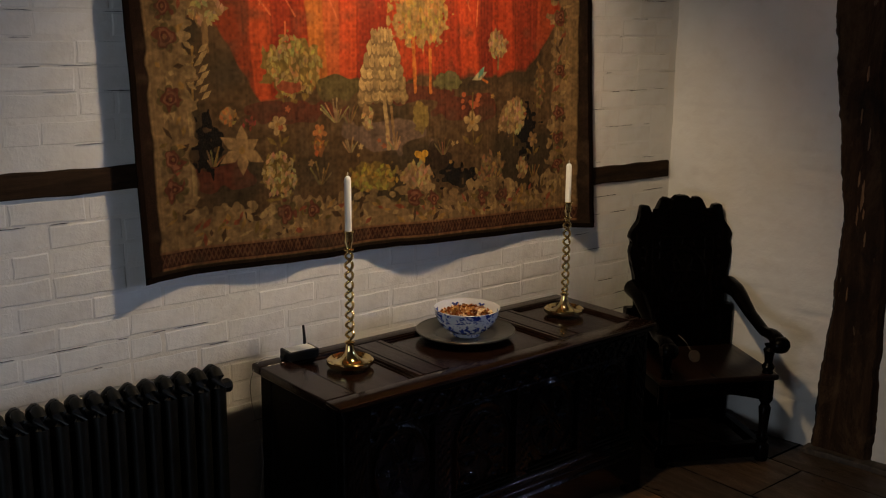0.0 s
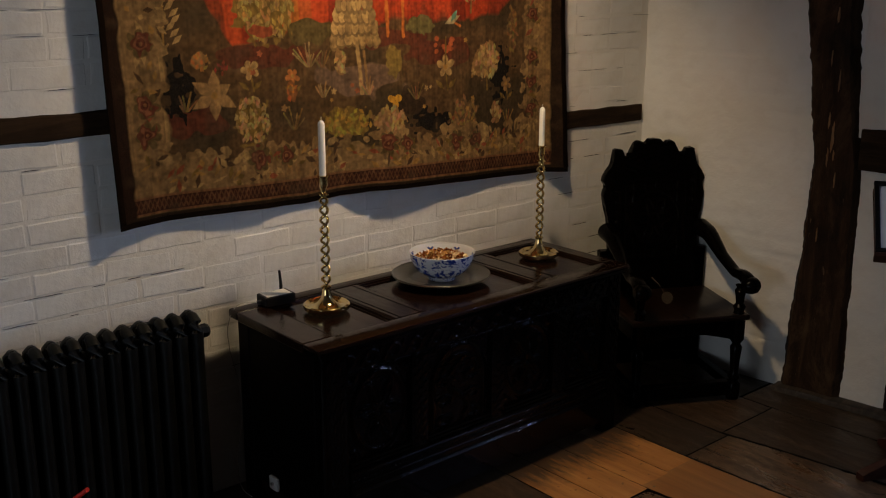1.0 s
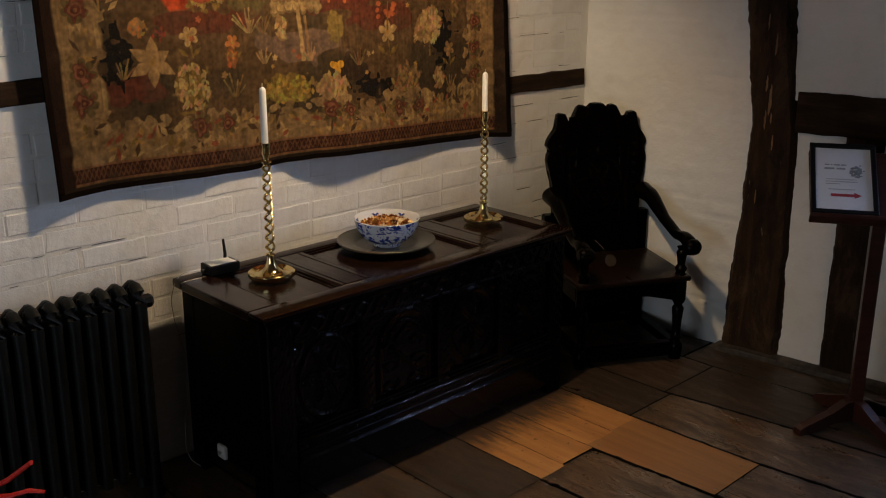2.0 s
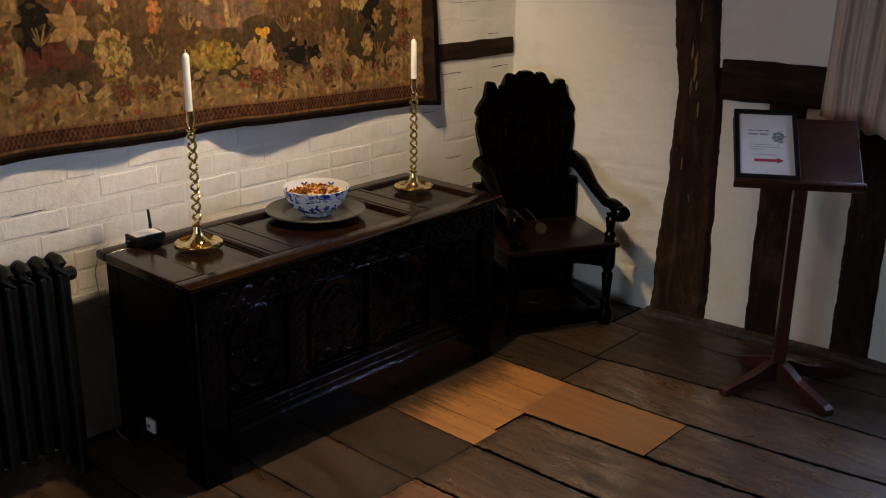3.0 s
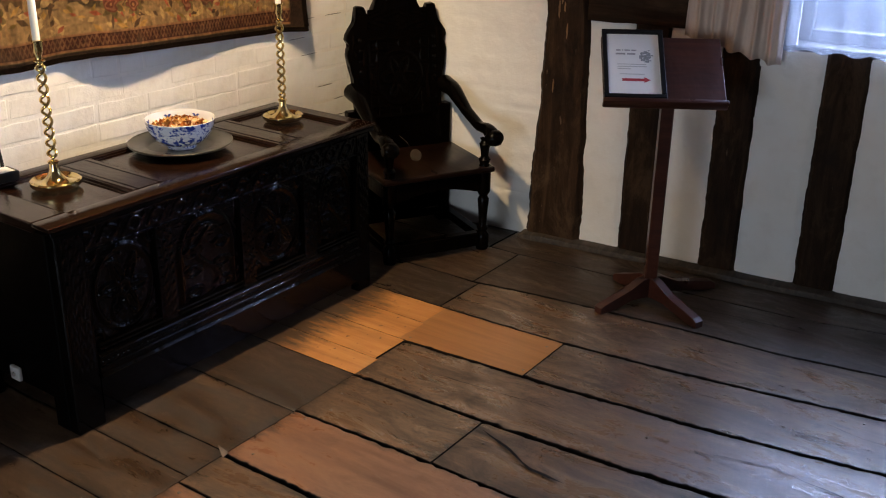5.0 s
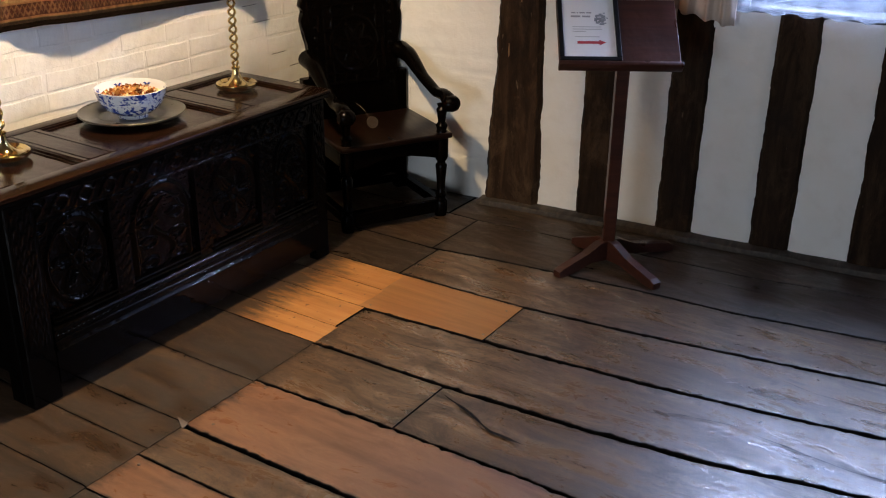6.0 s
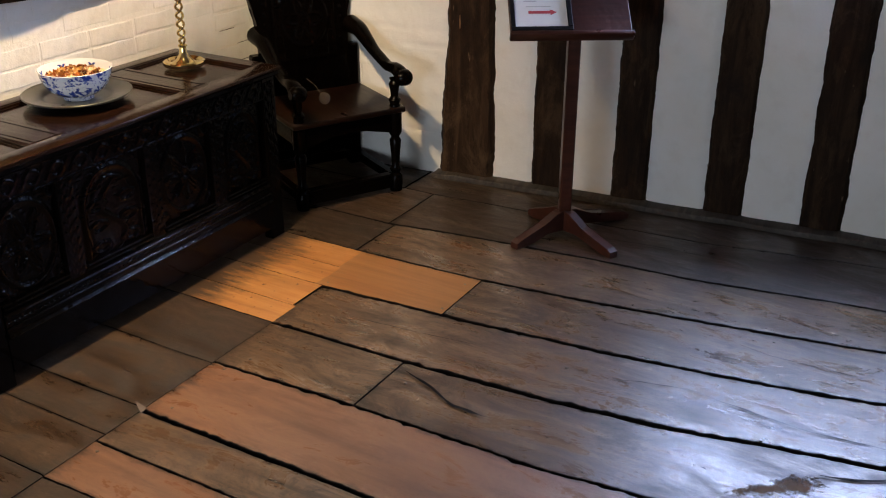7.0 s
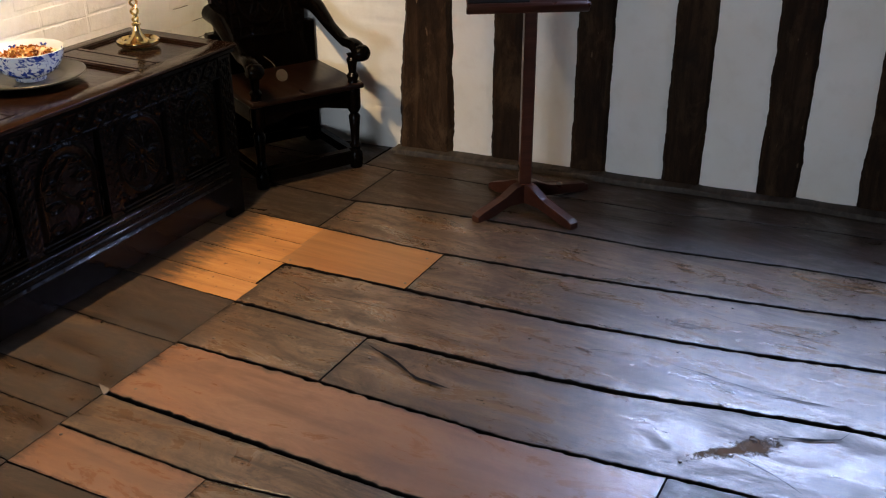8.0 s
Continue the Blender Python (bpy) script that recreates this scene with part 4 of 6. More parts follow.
POT = Mat("potpourri_petals", 0.75, 0, 0.3)
geo = POT.add("ShaderNodeNewGeometry")
POT.colour(POT.ramp(geo.outputs["Random Per Island"], (0.0, (0.10, 0.02, 0.008)), (0.2, (0.32, 0.09, 0.015)), (0.42, (0.50, 0.19, 0.03)), (0.56, (0.68, 0.40, 0.12)), (0.74, (0.24, 0.06, 0.02)), (0.8, (0.78, 0.62, 0.38))))
POT.bump(POT.noise(120, 3), 0.4, 0.002)
bm = bmesh.new()
lathe(bm, [(0, 0.083), (0.05, 0.077), (0.085, 0.065), (0.096, 0.058)], 24)
for k in range(420):
    r = 0.098 * math.sqrt(rngb.random())
    a = rngb.random() * 6.283
    z = 0.070 + 0.026 * (1 - (r / 0.1) ** 2) + rngb.uniform(-0.005, 0.006)
    m = Matrix.Translation((r * math.cos(a), r * math.sin(a), z)) @ pose(0, 0, 0, rngb.uniform(-50, 50), rngb.uniform(-50, 50), rngb.uniform(0, 360))
    l, wd, cup = rngb.uniform(0.007, 0.016), rngb.uniform(0.004, 0.009), rngb.uniform(0.001, 0.006)
    q = [bm.verts.new(m @ Vector(p)) for p in ((-l, 0, cup), (-l * 0.3, -wd, 0), (l * 0.5, -wd * 0.8, cup * 0.4), (l, 0, cup), (l * 0.4, wd, cup * 0.5), (-l * 0.4, wd * 0.9, 0), (0, 0, -cup * 0.6))]
    for i in range(6):
        bm.faces.new((q[i], q[(i + 1) % 6], q[6]))
pot = part("potpourri", bm, POT.m)
pot.matrix_world = bowl.matrix_world.copy()
tagged(pot, "orange and brown dried petals heaped in the china bowl", "potpourri", kind="stuff")

# wireless box with an aerial, its lead and plug
router = thing("router", pose(-2.1, -0.128, CZ, 0, 0, -3), "small black wireless box with a stub aerial and grey label", "router")
part("case", boxed(-0.056, 0.056, -0.036, 0.036, 0.002, 0.034, 0.004, seg=2), BLACK, router)
part("label", boxed(-0.048, 0.044, -0.03, 0.028, 0.0345, 0.0352), GREYLABEL, router)
part("aerial", tube(bmesh.new(), [(0.036, 0.03, 0.02), (0.037, 0.031, 0.05), (0.034, 0.033, 0.1)], [0.006, 0.0055, 0.0042], 10), BLACK, router)
part("socket_plug", boxed(-0.072, -0.054, -0.008, 0.008, 0.006, 0.02, 0.003), BLACK, router)
pts = [(-2.172, -0.12, CZ + 0.013), (-2.2, -0.118, CZ + 0.02), (-2.235, -0.1, CZ + 0.01), (-2.262, -0.09, CZ - 0.04), (-2.25, -0.06, 0.55), (-2.225, -0.05, 0.45), (-2.21, -0.055, 0.36), (-2.218, -0.06, 0.25), (-2.245, -0.07, 0.12), (-2.25, -0.1, 0.03), (-2.235, -0.14, 0.008)]
cu = bpy.data.curves.new("lead", "CURVE")
cu.dimensions, cu.bevel_depth, cu.bevel_resolution = "3D", 0.0015, 2
sp = cu.splines.new("BEZIER")
sp.bezier_points.add(len(pts) - 1)
for bp, p in zip(sp.bezier_points, pts):
    bp.co = p
    bp.handle_left_type = bp.handle_right_type = "AUTO"
tmp = new("lead", cu)
me = bpy.data.meshes.new_from_object(tmp)
bpy.data.objects.remove(tmp)
me.materials.clear()
me.materials.append(CABLE)
tagged(new("power_lead", me), "thin white power lead hanging down behind the chest", "cable")
plug = thing("power_plug", pose(-2.2365, -0.305, 0.108), "small pale socket block fixed low on the chest's side", "socket")
part("body", boxed(-0.014, 0.0, -0.024, 0.024, 0, 0.048, 0.005, seg=2), CABLE, plug, smooth=True)
part("pin", boxed(-0.02, -0.013, -0.006, 0.006, 0.018, 0.03, 0.001), STEEL, plug)

# ---- column radiator ----
radiator = thing("radiator", pose(-2.43, -0.145, 0), "dark painted cast-iron column radiator against the white brick wall", "radiator")
for i in range(22):
    x = -0.055 * i
    bm = bmesh.new()
    for y in (-0.045, 0.0, 0.045):
        tube(bm, [(x, y, 0.09), (x, y, 0.4), (x, y, 0.63), (x, y * 0.95, 0.675), (x, y * 0.7, 0.705), (x, y * 0.25, 0.72), (x, 0, 0.722)], [0.018, 0.018, 0.018, 0.02, 0.021, 0.019, 0.015], 10)
    lathe(bm, [(0, -0.0272), (0.026, -0.0272), (0.03, -0.018), (0.03, 0.018), (0.026, 0.0272), (0, 0.0272)], 14, Matrix.Translation((x, 0, 0.66)) @ pose(0, 0, 0, 0, 90, 0))
    lathe(bm, [(0, -0.0272), (0.026, -0.0272), (0.03, -0.018), (0.03, 0.018), (0.026, 0.0272), (0, 0.0272)], 14, Matrix.Translation((x, 0, 0.12)) @ pose(0, 0, 0, 0, 90, 0))
    part("section", bm, IRON, radiator, smooth=True)
part("end_cap", lathe(bmesh.new(), [(0, 0.062), (0.018, 0.06), (0.024, 0.05), (0.024, 0.026)], 8, Matrix.Translation((0, 0, 0.66)) @ pose(0, 0, 0, 0, 90, 0)), IRON, radiator)
for x in (0, -0.055 * 21):
    for y in (-0.045, 0.045):
        part("foot", lathe(bmesh.new(), [(0, 0), (0.026, 0), (0.02, 0.03), (0.016, 0.095), (0, 0.095)], 12, Matrix.Translation((x, y, 0))), IRON, radiator, smooth=True)

# ---- fire extinguisher in front of the radiator ----
ext = thing("fire_extinguisher", pose(-3.085, -0.6, 0, 0, 0, 317) @ Matrix.Scale(0.98, 4), "red fire extinguisher with red squeeze handles standing on floor", "fire extinguisher")
part("cylinder", lathe(bmesh.new(), [(0, 0), (0.06, 0), (0.066, 0.01), (0.066, 0.33), (0.055, 0.37), (0.03, 0.395), (0.02, 0.41), (0, 0.41)], 32), RED, ext, smooth=True)
part("valve", lathe(bmesh.new(), [(0, 0.405), (0.02, 0.405), (0.02, 0.45), (0.012, 0.455), (0, 0.455)], 16), STEEL, ext, smooth=True)
part("upper_handle", tube(bmesh.new(), [(-0.02, 0, 0.455), (0.05, 0, 0.49), (0.115, 0, 0.54)], [0.011, 0.011, 0.01], 10, 0.6), RED, ext, smooth=True)
part("lower_handle", tube(bmesh.new(), [(-0.01, 0, 0.44), (0.05, 0, 0.445), (0.1, 0, 0.46), (0.14, 0, 0.456)], [0.011, 0.01, 0.009, 0.006], 10, 0.6), RED, ext, smooth=True)
part("hose", tube(bmesh.new(), [(-0.02, 0, 0.43), (-0.07, 0.0, 0.42), (-0.085, 0, 0.35), (-0.08, 0, 0.2), (-0.076, 0, 0.1)], 0.009, 10), BLACK, ext, smooth=True)

# ---- tapestry ----
TX0, TX1, TZ0, TZ1 = -2.60, -0.585, 0.965, 2.24
NU, NV = 820, 520
U, V = np.meshgrid(np.linspace(TX0, TX1, NU), np.linspace(TZ0, TZ1, NV))


def soft_noise(cells, seed):
    """Smooth value noise over the cloth, about cells across a metre."""
    r = np.random.RandomState(seed)
    nx, nz = int(2.1 * cells) + 3, int(1.4 * cells) + 3
    g = r.rand(nz, nx)
    x, z = (U - TX0) * cells, (V - TZ0) * cells
    i, j = x.astype(int), z.astype(int)
    a, b = x - i, z - j
    a, b = a * a * (3 - 2 * a), b * b * (3 - 2 * b)
    return (g[j, i] * (1 - a) + g[j, i + 1] * a) * (1 - b) + (g[j + 1, i] * (1 - a) + g[j + 1, i + 1] * a) * b


N6, N20, N60, N110 = soft_noise(6, 1), soft_noise(20, 2), soft_noise(60, 3), soft_noise(110, 4)
IMG = np.zeros((NV, NU, 3))


DX, DZ = (TX1 - TX0) / (NU - 1), (TZ1 - TZ0) / (NV - 1)


def near(x0, x1, z0, z1):
    """The stretch of the cloth round a motif."""
    i0, i1 = int((x0 - TX0) / DX) - 1, int((x1 - TX0) / DX) + 2
    j0, j1 = int((z0 - TZ0) / DZ) - 1, int((z1 - TZ0) / DZ) + 2
    return np.s_[max(0, j0):max(1, j1), max(0, i0):max(1, i1)]


def lay(mask, colour, shade=0.35):
    """Weave a colour where the mask is above nought, with uneven dye."""
    where, m = mask if isinstance(mask, tuple) else (np.s_[:, :], mask)
    m = np.clip(m, 0, 1)[..., None]
    c = np.array(colour) * (1 - shade + 2 * shade * (0.6 * N60[where] + 0.4 * N20[where]))[..., None]
    IMG[where] = IMG[where] * (1 - m) + c * m


def disc(x, z, rx, rz, rag=0.3, freq=N60):
    g = 1 + rag
    w = near(x - rx * g, x + rx * g, z - rz * g, z + rz * g)
    d = np.hypot((U[w] - x) / rx, (V[w] - z) / rz)
    return w, (1 + rag * 2 * (freq[w] - 0.5) - d) * 14


def star(x, z, r, petals, turn=0.0, thin=0.55):
    w = near(x - r, x + r, z - r, z + r)
    a, d = np.arctan2(V[w] - z, U[w] - x), np.hypot(U[w] - x, V[w] - z)
    return w, ((1 - thin) + thin * np.abs(np.cos(petals * (a + turn) / 2)) ** 0.7 - d / r + 0.3 * (N60[w] - 0.5)) * 12


def stroke(x0, z0, x1, z1, wd):
    w = near(min(x0, x1) - 2 * wd, max(x0, x1) + 2 * wd, min(z0, z1) - 2 * wd, max(z0, z1) + 2 * wd)
    dx, dz = x1 - x0, z1 - z0
    t = np.clip(((U[w] - x0) * dx + (V[w] - z0) * dz) / (dx * dx + dz * dz), 0, 1)
    d = np.hypot(U[w] - x0 - t * dx, V[w] - z0 - t * dz)
    return w, (1 + 0.5 * (N60[w] - 0.5) - d / wd) * 4


def leaf(x, z, length, width, turn):
    w = near(x - length, x + length, z - length, z + length)
    c, s = math.cos(turn), math.sin(turn)
    a, b = ((U[w] - x) * c + (V[w] - z) * s) / length, (-(U[w] - x) * s + (V[w] - z) * c) / width
    return w, (1 - a * a - np.abs(b) * 1.05 / np.maximum(0.2, 1 - 0.5 * np.abs(a))) * 5


CREAM, GOLD, OLIVE, TAN = (0.37, 0.245, 0.11), (0.33, 0.19, 0.055), (0.17, 0.11, 0.03), (0.24, 0.14, 0.06)
ROSE, MAROON, REDC, ORANGE = (0.20, 0.045, 0.03), (0.105, 0.03, 0.018), (0.31, 0.037, 0.014), (0.42, 0.13, 0.028)
BROWN, DARK, BLACKC = (0.075, 0.042, 0.022), (0.034, 0.021, 0.013), (0.006, 0.006, 0.006)
random.seed(11)
# ground and the red wood behind
lay(np.ones_like(U), (0.10, 0.058, 0.028), 0.45)
lay((N6 - 0.5) * 5, (0.05, 0.035, 0.02))
horizon = np.interp(U, (-2.45, -2.29, -2.22, -2.15, -2.0, -1.85, -1.7, -1.5, -1.3, -1.1, -0.95, -0.88, -0.8), (1.80, 1.78, 1.64, 1.53, 1.57, 1.60, 1.58, 1.60, 1.60, 1.61, 1.63, 1.69, 1.78)) + 0.02 * (N20 - 0.5)
lay((V - horizon) * 60, REDC, 0.3)
above = np.clip((V - horizon + 0.01) * 60, 0, 1)
# the trunks of the red wood: bands of rust, scarlet and orange with soft edges
for x, w, c in ((-2.24, 0.07, (0.23, 0.04, 0.017)), (-2.13, 0.035, (0.40, 0.06, 0.02)), (-2.05, 0.045, (0.26, 0.032, 0.014)), (-1.925, 0.032, ORANGE), (-1.855, 0.028, (0.41, 0.088, 0.028)), (-1.79, 0.03, (0.43, 0.058, 0.02)), (-1.70, 0.05, (0.21, 0.026, 0.013)),
                (-1.60, 0.03, (0.33, 0.045, 0.016)), (-1.36, 0.06, (0.27, 0.033, 0.014)), (-1.26, 0.035, (0.42, 0.052, 0.018)), (-1.16, 0.03, (0.19, 0.024, 0.012)), (-1.06, 0.04, (0.36, 0.044, 0.016)), (-0.95, 0.06, (0.22, 0.03, 0.014)), (-0.84, 0.04, (0.30, 0.05, 0.018))):
    lay(np.clip((1.25 - np.abs(U - x - 0.01 * np.sin(V * 9 + x * 20)) / w) * 5, 0, 1) * above, c, 0.2)
for k in range(26):
    x, z = random.uniform(-2.25, -0.95), random.uniform(1.72, 2.1)
    lay(stroke(x, z, x + random.uniform(-0.07, 0.07), z + random.uniform(0.06, 0.16), 0.0035), (0.5, 0.12, 0.05))
lay(disc(-1.52, 1.545, 0.22, 0.035, 0.5, N20), MAROON)
lay(disc(-2.02, 1.50, 0.17, 0.035, 0.5, N20), MAROON)
lay(disc(-1.26, 1.495, 0.16, 0.05, 0.5, N20), MAROON)
lay(disc(-1.37, 1.588, 0.07, 0.035, 0.3), (0.11, 0.10, 0.04))
lay(disc(-1.85, 1.58, 0.10, 0.05, 0.4, N20), (0.10, 0.075, 0.03))
lay(disc(-1.65, 1.40, 0.16, 0.06, 0.5, N20), (0.15, 0.095, 0.07))
lay(disc(-2.32, 1.30, 0.10, 0.05, 0.6, N20), MAROON)
lay(disc(-2.355, 1.40, 0.05, 0.075, 0.7), BLACKC, 0.1)
lay(disc(-1.33, 1.228, 0.115, 0.04, 0.8), BLACKC, 0.1)
lay(disc(-0.945, 1.385, 0.06, 0.085, 0.8), BLACKC, 0.1)
lay(disc(-1.42, 1.30, 0.10, 0.045, 0.7, N20), DARK)


def crown(x, z, rx, rz, c1, c2, n=60, dab=0.017):
    """A leafy crown: a ragged mass with many small dabs of leaf over it."""
    lay(disc(x, z, rx, rz, 0.35), c1)
    for k in range(n):
        a, r = random.uniform(0, 6.28), math.sqrt(random.random()) * 0.97
        px, pz = x + rx * r * math.cos(a), z + rz * r * math.sin(a)
        lay(leaf(px, pz, dab, dab * 0.55, random.uniform(0.6, 2.5)), tuple(q * random.uniform(0.75, 1.25) for q in c2), 0.2)


def layered(x, z, rx, rz, c):
    """A tree with tiers of hanging foliage."""
    for k in range(6):
        t = k / 5
        zz = z + rz * (-0.8 + 1.6 * t)
        w = rx * (1.0 - 0.55 * t ** 1.5)
        for q in range(7):
            xx = x - w + 2 * w * (q + 0.5) / 7
            f = 0.6 + 0.6 * random.random()
            lay(disc(xx, zz - 0.014, w * 0.2, rz * 0.24, 0.25), tuple(v * 0.5 for v in c), 0.25)
            lay(disc(xx, zz - 0.006, w * 0.18, rz * 0.21, 0.25), tuple(v * f for v in c), 0.25)


def sprig(x, z, h, c, n=7, spread=0.9):
    for k in range(n):
        a = math.pi / 2 + spread * (k - (n - 1) / 2) / (n - 1) * 2
        q = h * random.uniform(0.5, 1.1)
        lay(stroke(x + 0.01 * math.cos(a), z, x + q * math.cos(a + 0.2 * random.uniform(-1, 1)), z + q * math.sin(a), 0.0032), tuple(v * random.uniform(0.55, 0.95) for v in c))


def flower(x, z, r, c, petals=6, heart=GOLD):
    lay(stroke(x, z, x + 0.01, z - r * 2.0, 0.004), OLIVE)
    for s in (-1, 1):
        lay(leaf(x + s * r * 0.7, z - r * 1.5, r * 0.7, r * 0.28, s * 0.7), OLIVE)
    lay(star(x, z, r, petals, random.random() * 3), c)
    lay(disc(x, z, r * 0.25, r * 0.25, 0.1), heart)


# trees
crown(-2.335, 1.84, 0.07, 0.06, TAN, CREAM, 40)
lay(stroke(-2.33, 1.78, -2.33, 1.70, 0.012), TAN)
crown(-2.02, 1.645, 0.115, 0.10, OLIVE, (0.30, 0.21, 0.07), 120, 0.016)
lay(disc(-2.03, 1.58, 0.05, 0.02, 0.5), (0.25, 0.06, 0.03))
layered(-1.66, 1.655, 0.095, 0.13, CREAM)
lay(stroke(-1.655, 1.53, -1.645, 1.35, 0.009), CREAM)
lay(stroke(-1.63, 1.50, -1.62, 1.36, 0.006), TAN)
crown(-1.495, 1.83, 0.135, 0.12, (0.26, 0.16, 0.06), GOLD, 130, 0.018)
lay(stroke(-1.527, 1.74, -1.525, 1.552, 0.009), ORANGE)
lay(stroke(-1.45, 1.70, -1.453, 1.55, 0.008), ORANGE)
crown(-1.107, 1.72, 0.048, 0.05, TAN, CREAM, 45, 0.014)
lay(stroke(-1.105, 1.68, -1.105, 1.63, 0.006), TAN)
# bird
lay(leaf(-1.205, 1.604, 0.045, 0.018, 0.35), (0.36, 0.32, 0.20))
lay(leaf(-1.195, 1.618, 0.03, 0.012, 0.9), (0.12, 0.28, 0.24))
lay(stroke(-1.19, 1.592, -1.165, 1.58, 0.005), ORANGE)
# the leafy branch at the side
lay(stroke(-2.385, 1.54, -2.375, 1.71, 0.0045), GOLD)
for k in range(17):
    z = 1.55 + 0.0105 * k
    s = 1 if k % 2 else -1
    lay(leaf(-2.37 + s * (0.024 + 0.01 * math.sin(k)), z, 0.024, 0.010, s * 0.7 + (3.14 if s < 0 else 0)), CREAM)
# flowers on the ground
for k in range(6):
    q = 0.8 + 0.4 * random.random()
    lay(leaf(-2.227 + 0.04 * q * math.cos(k * 1.047 + 0.5), 1.378 + 0.04 * q * math.sin(k * 1.047 + 0.5), 0.046 * q, 0.024, k * 1.047 + 0.5), (0.31, 0.19, 0.085))
lay(disc(-2.227, 1.378, 0.014, 0.014), GOLD)
crown(-2.27, 1.49, 0.03, 0.03, TAN, (0.34, 0.17, 0.05), 12, 0.012)
crown(-2.2, 1.47, 0.025, 0.025, BROWN, ROSE, 10, 0.011)
flower(-2.093, 1.455, 0.036, CREAM, 5)
crown(-2.094, 1.283, 0.066, 0.085, OLIVE, CREAM, 90, 0.013)
flower(-1.924, 1.425, 0.03, (0.42, 0.16, 0.05), 5)
crown(-1.93, 1.37, 0.02, 0.04, (0.2, 0.08, 0.03), ORANGE, 10, 0.012)
sprig(-1.853, 1.455, 0.08, CREAM, 10, 0.95)
sprig(-1.80, 1.45, 0.06, TAN, 7, 0.8)
crown(-1.722, 1.46, 0.02, 0.05, TAN, CREAM, 22, 0.012)
lay(disc(-1.501, 1.458, 0.038, 0.058, 0.2), (0.20, 0.14, 0.04), 0.15)
sprig(-1.796, 1.345, 0.05, CREAM, 6, 0.7)
sprig(-1.62, 1.345, 0.06, CREAM, 6, 0.8)
sprig(-1.398, 1.315, 0.06, TAN, 6, 0.8)
sprig(-1.926, 1.24, 0.075, (0.22, 0.16, 0.05), 8, 0.8)
for k in range(3):
    lay(disc(-1.505 + 0.018 * math.cos(k * 2.1 + 0.5), 1.314 + 0.016 * math.sin(k * 2.1 + 0.5), 0.016, 0.014, 0.2), (0.5, 0.26, 0.03))
flower(-1.245, 1.43, 0.045, CREAM, 5)
for k in range(9):
    lay(disc(-1.245 + random.uniform(-0.05, 0.05), 1.5 + random.uniform(-0.03, 0.045), 0.012, 0.011, 0.3), (0.36, 0.09, 0.035))
lay(stroke(-1.245, 1.44, -1.24, 1.54, 0.004), OLIVE)
crown(-1.021, 1.445, 0.075, 0.07, TAN, CREAM, 70, 0.016)
lay(stroke(-1.02, 1.38, -1.02, 1.33, 0.005), OLIVE)
flower(-0.908, 1.349, 0.032, TAN, 5)
crown(-0.87, 1.56, 0.03, 0.09, (0.12, 0.07, 0.03), (0.20, 0.12, 0.05), 30, 0.014)
crown(-1.711, 1.245, 0.10, 0.055, OLIVE, (0.30, 0.21, 0.045), 90, 0.014)
crown(-1.531, 1.235, 0.07, 0.065, TAN, CREAM, 60, 0.017)
crown(-1.152, 1.245, 0.075, 0.065, (0.13, 0.08, 0.04), TAN, 60, 0.016)
crown(-0.967, 1.235, 0.03, 0.045, TAN, CREAM, 18, 0.014)
sprig(-0.90, 1.19, 0.06, TAN, 5, 0.6)
sprig(-2.33, 1.33, 0.06, TAN, 6, 0.9)
for k in range(22):
    x, z = random.uniform(-2.34, -0.9), random.uniform(1.22, 1.55)
    lay(star(x, z, random.uniform(0.008, 0.014), 5, k), random.choice((CREAM, TAN, GOLD, (0.3, 0.09, 0.04))))
# borders: floral band, zigzag band, plain selvedge
inner = 0.205 + 0.016 * (N20 - 0.5)
side = np.minimum(U - TX0, TX1 - U)
foot = V - TZ0
foot_w = 0.235 - 0.03 * (U - TX0) / 2.0
wavy = 0.022 * (N20 - 0.5) + 0.012 * np.sin(U * 40) * np.sin(V * 33)
band = np.maximum((inner + wavy - side) * 90, (foot_w - 0.03 + wavy - foot) * 90)
lay(band, (0.235, 0.148, 0.07), 0.45)
lay(np.minimum(band, 3) * 0.5 * (np.abs(side - 0.20) < 0.007) * (foot > 0.23), CREAM)
for k in range(150):
    # the ragged scrolling leaves along the inner edge of the border
    if k % 3:
        x, z = random.uniform(-2.42, -0.74), TZ0 + random.uniform(0.185, 0.225)
    else:
        x, z = random.choice((random.uniform(-2.42, -2.385), random.uniform(-0.81, -0.78))), random.uniform(1.15, 2.2)
    lay(disc(x, z, random.uniform(0.012, 0.03), random.uniform(0.01, 0.024), 0.5), random.choice(((0.25, 0.16, 0.075), (0.29, 0.19, 0.09), (0.2, 0.125, 0.058))), 0.4)
for k in range(330):
    if k % 3:
        x, z = random.uniform(-2.40, -0.76), TZ0 + random.uniform(0.105, 0.205)
    else:
        x, z = random.choice((random.uniform(-2.5, -2.41), random.uniform(-0.79, -0.71))), random.uniform(1.1, 2.2)
    lay(leaf(x, z, random.uniform(0.012, 0.032), random.uniform(0.006, 0.013), random.uniform(0, 3.1)), random.choice((CREAM, CREAM, TAN, GOLD, OLIVE, (0.26, 0.07, 0.035), BROWN)), 0.25)
roses = [(-2.075, 1.15, 0.036), (-1.96, 1.15, 0.028), (-1.544, 1.152, 0.034), (-1.45, 1.145, 0.027), (-1.194, 1.14, 0.03), (-1.09, 1.135, 0.025)]
roses += [(-2.465, z, 0.033) for z in (1.262, 1.36, 1.55, 1.743, 1.834, 2.0)] + [(-0.755, z, 0.027) for z in (1.24, 1.342, 1.45, 1.62, 1.828, 1.98)]
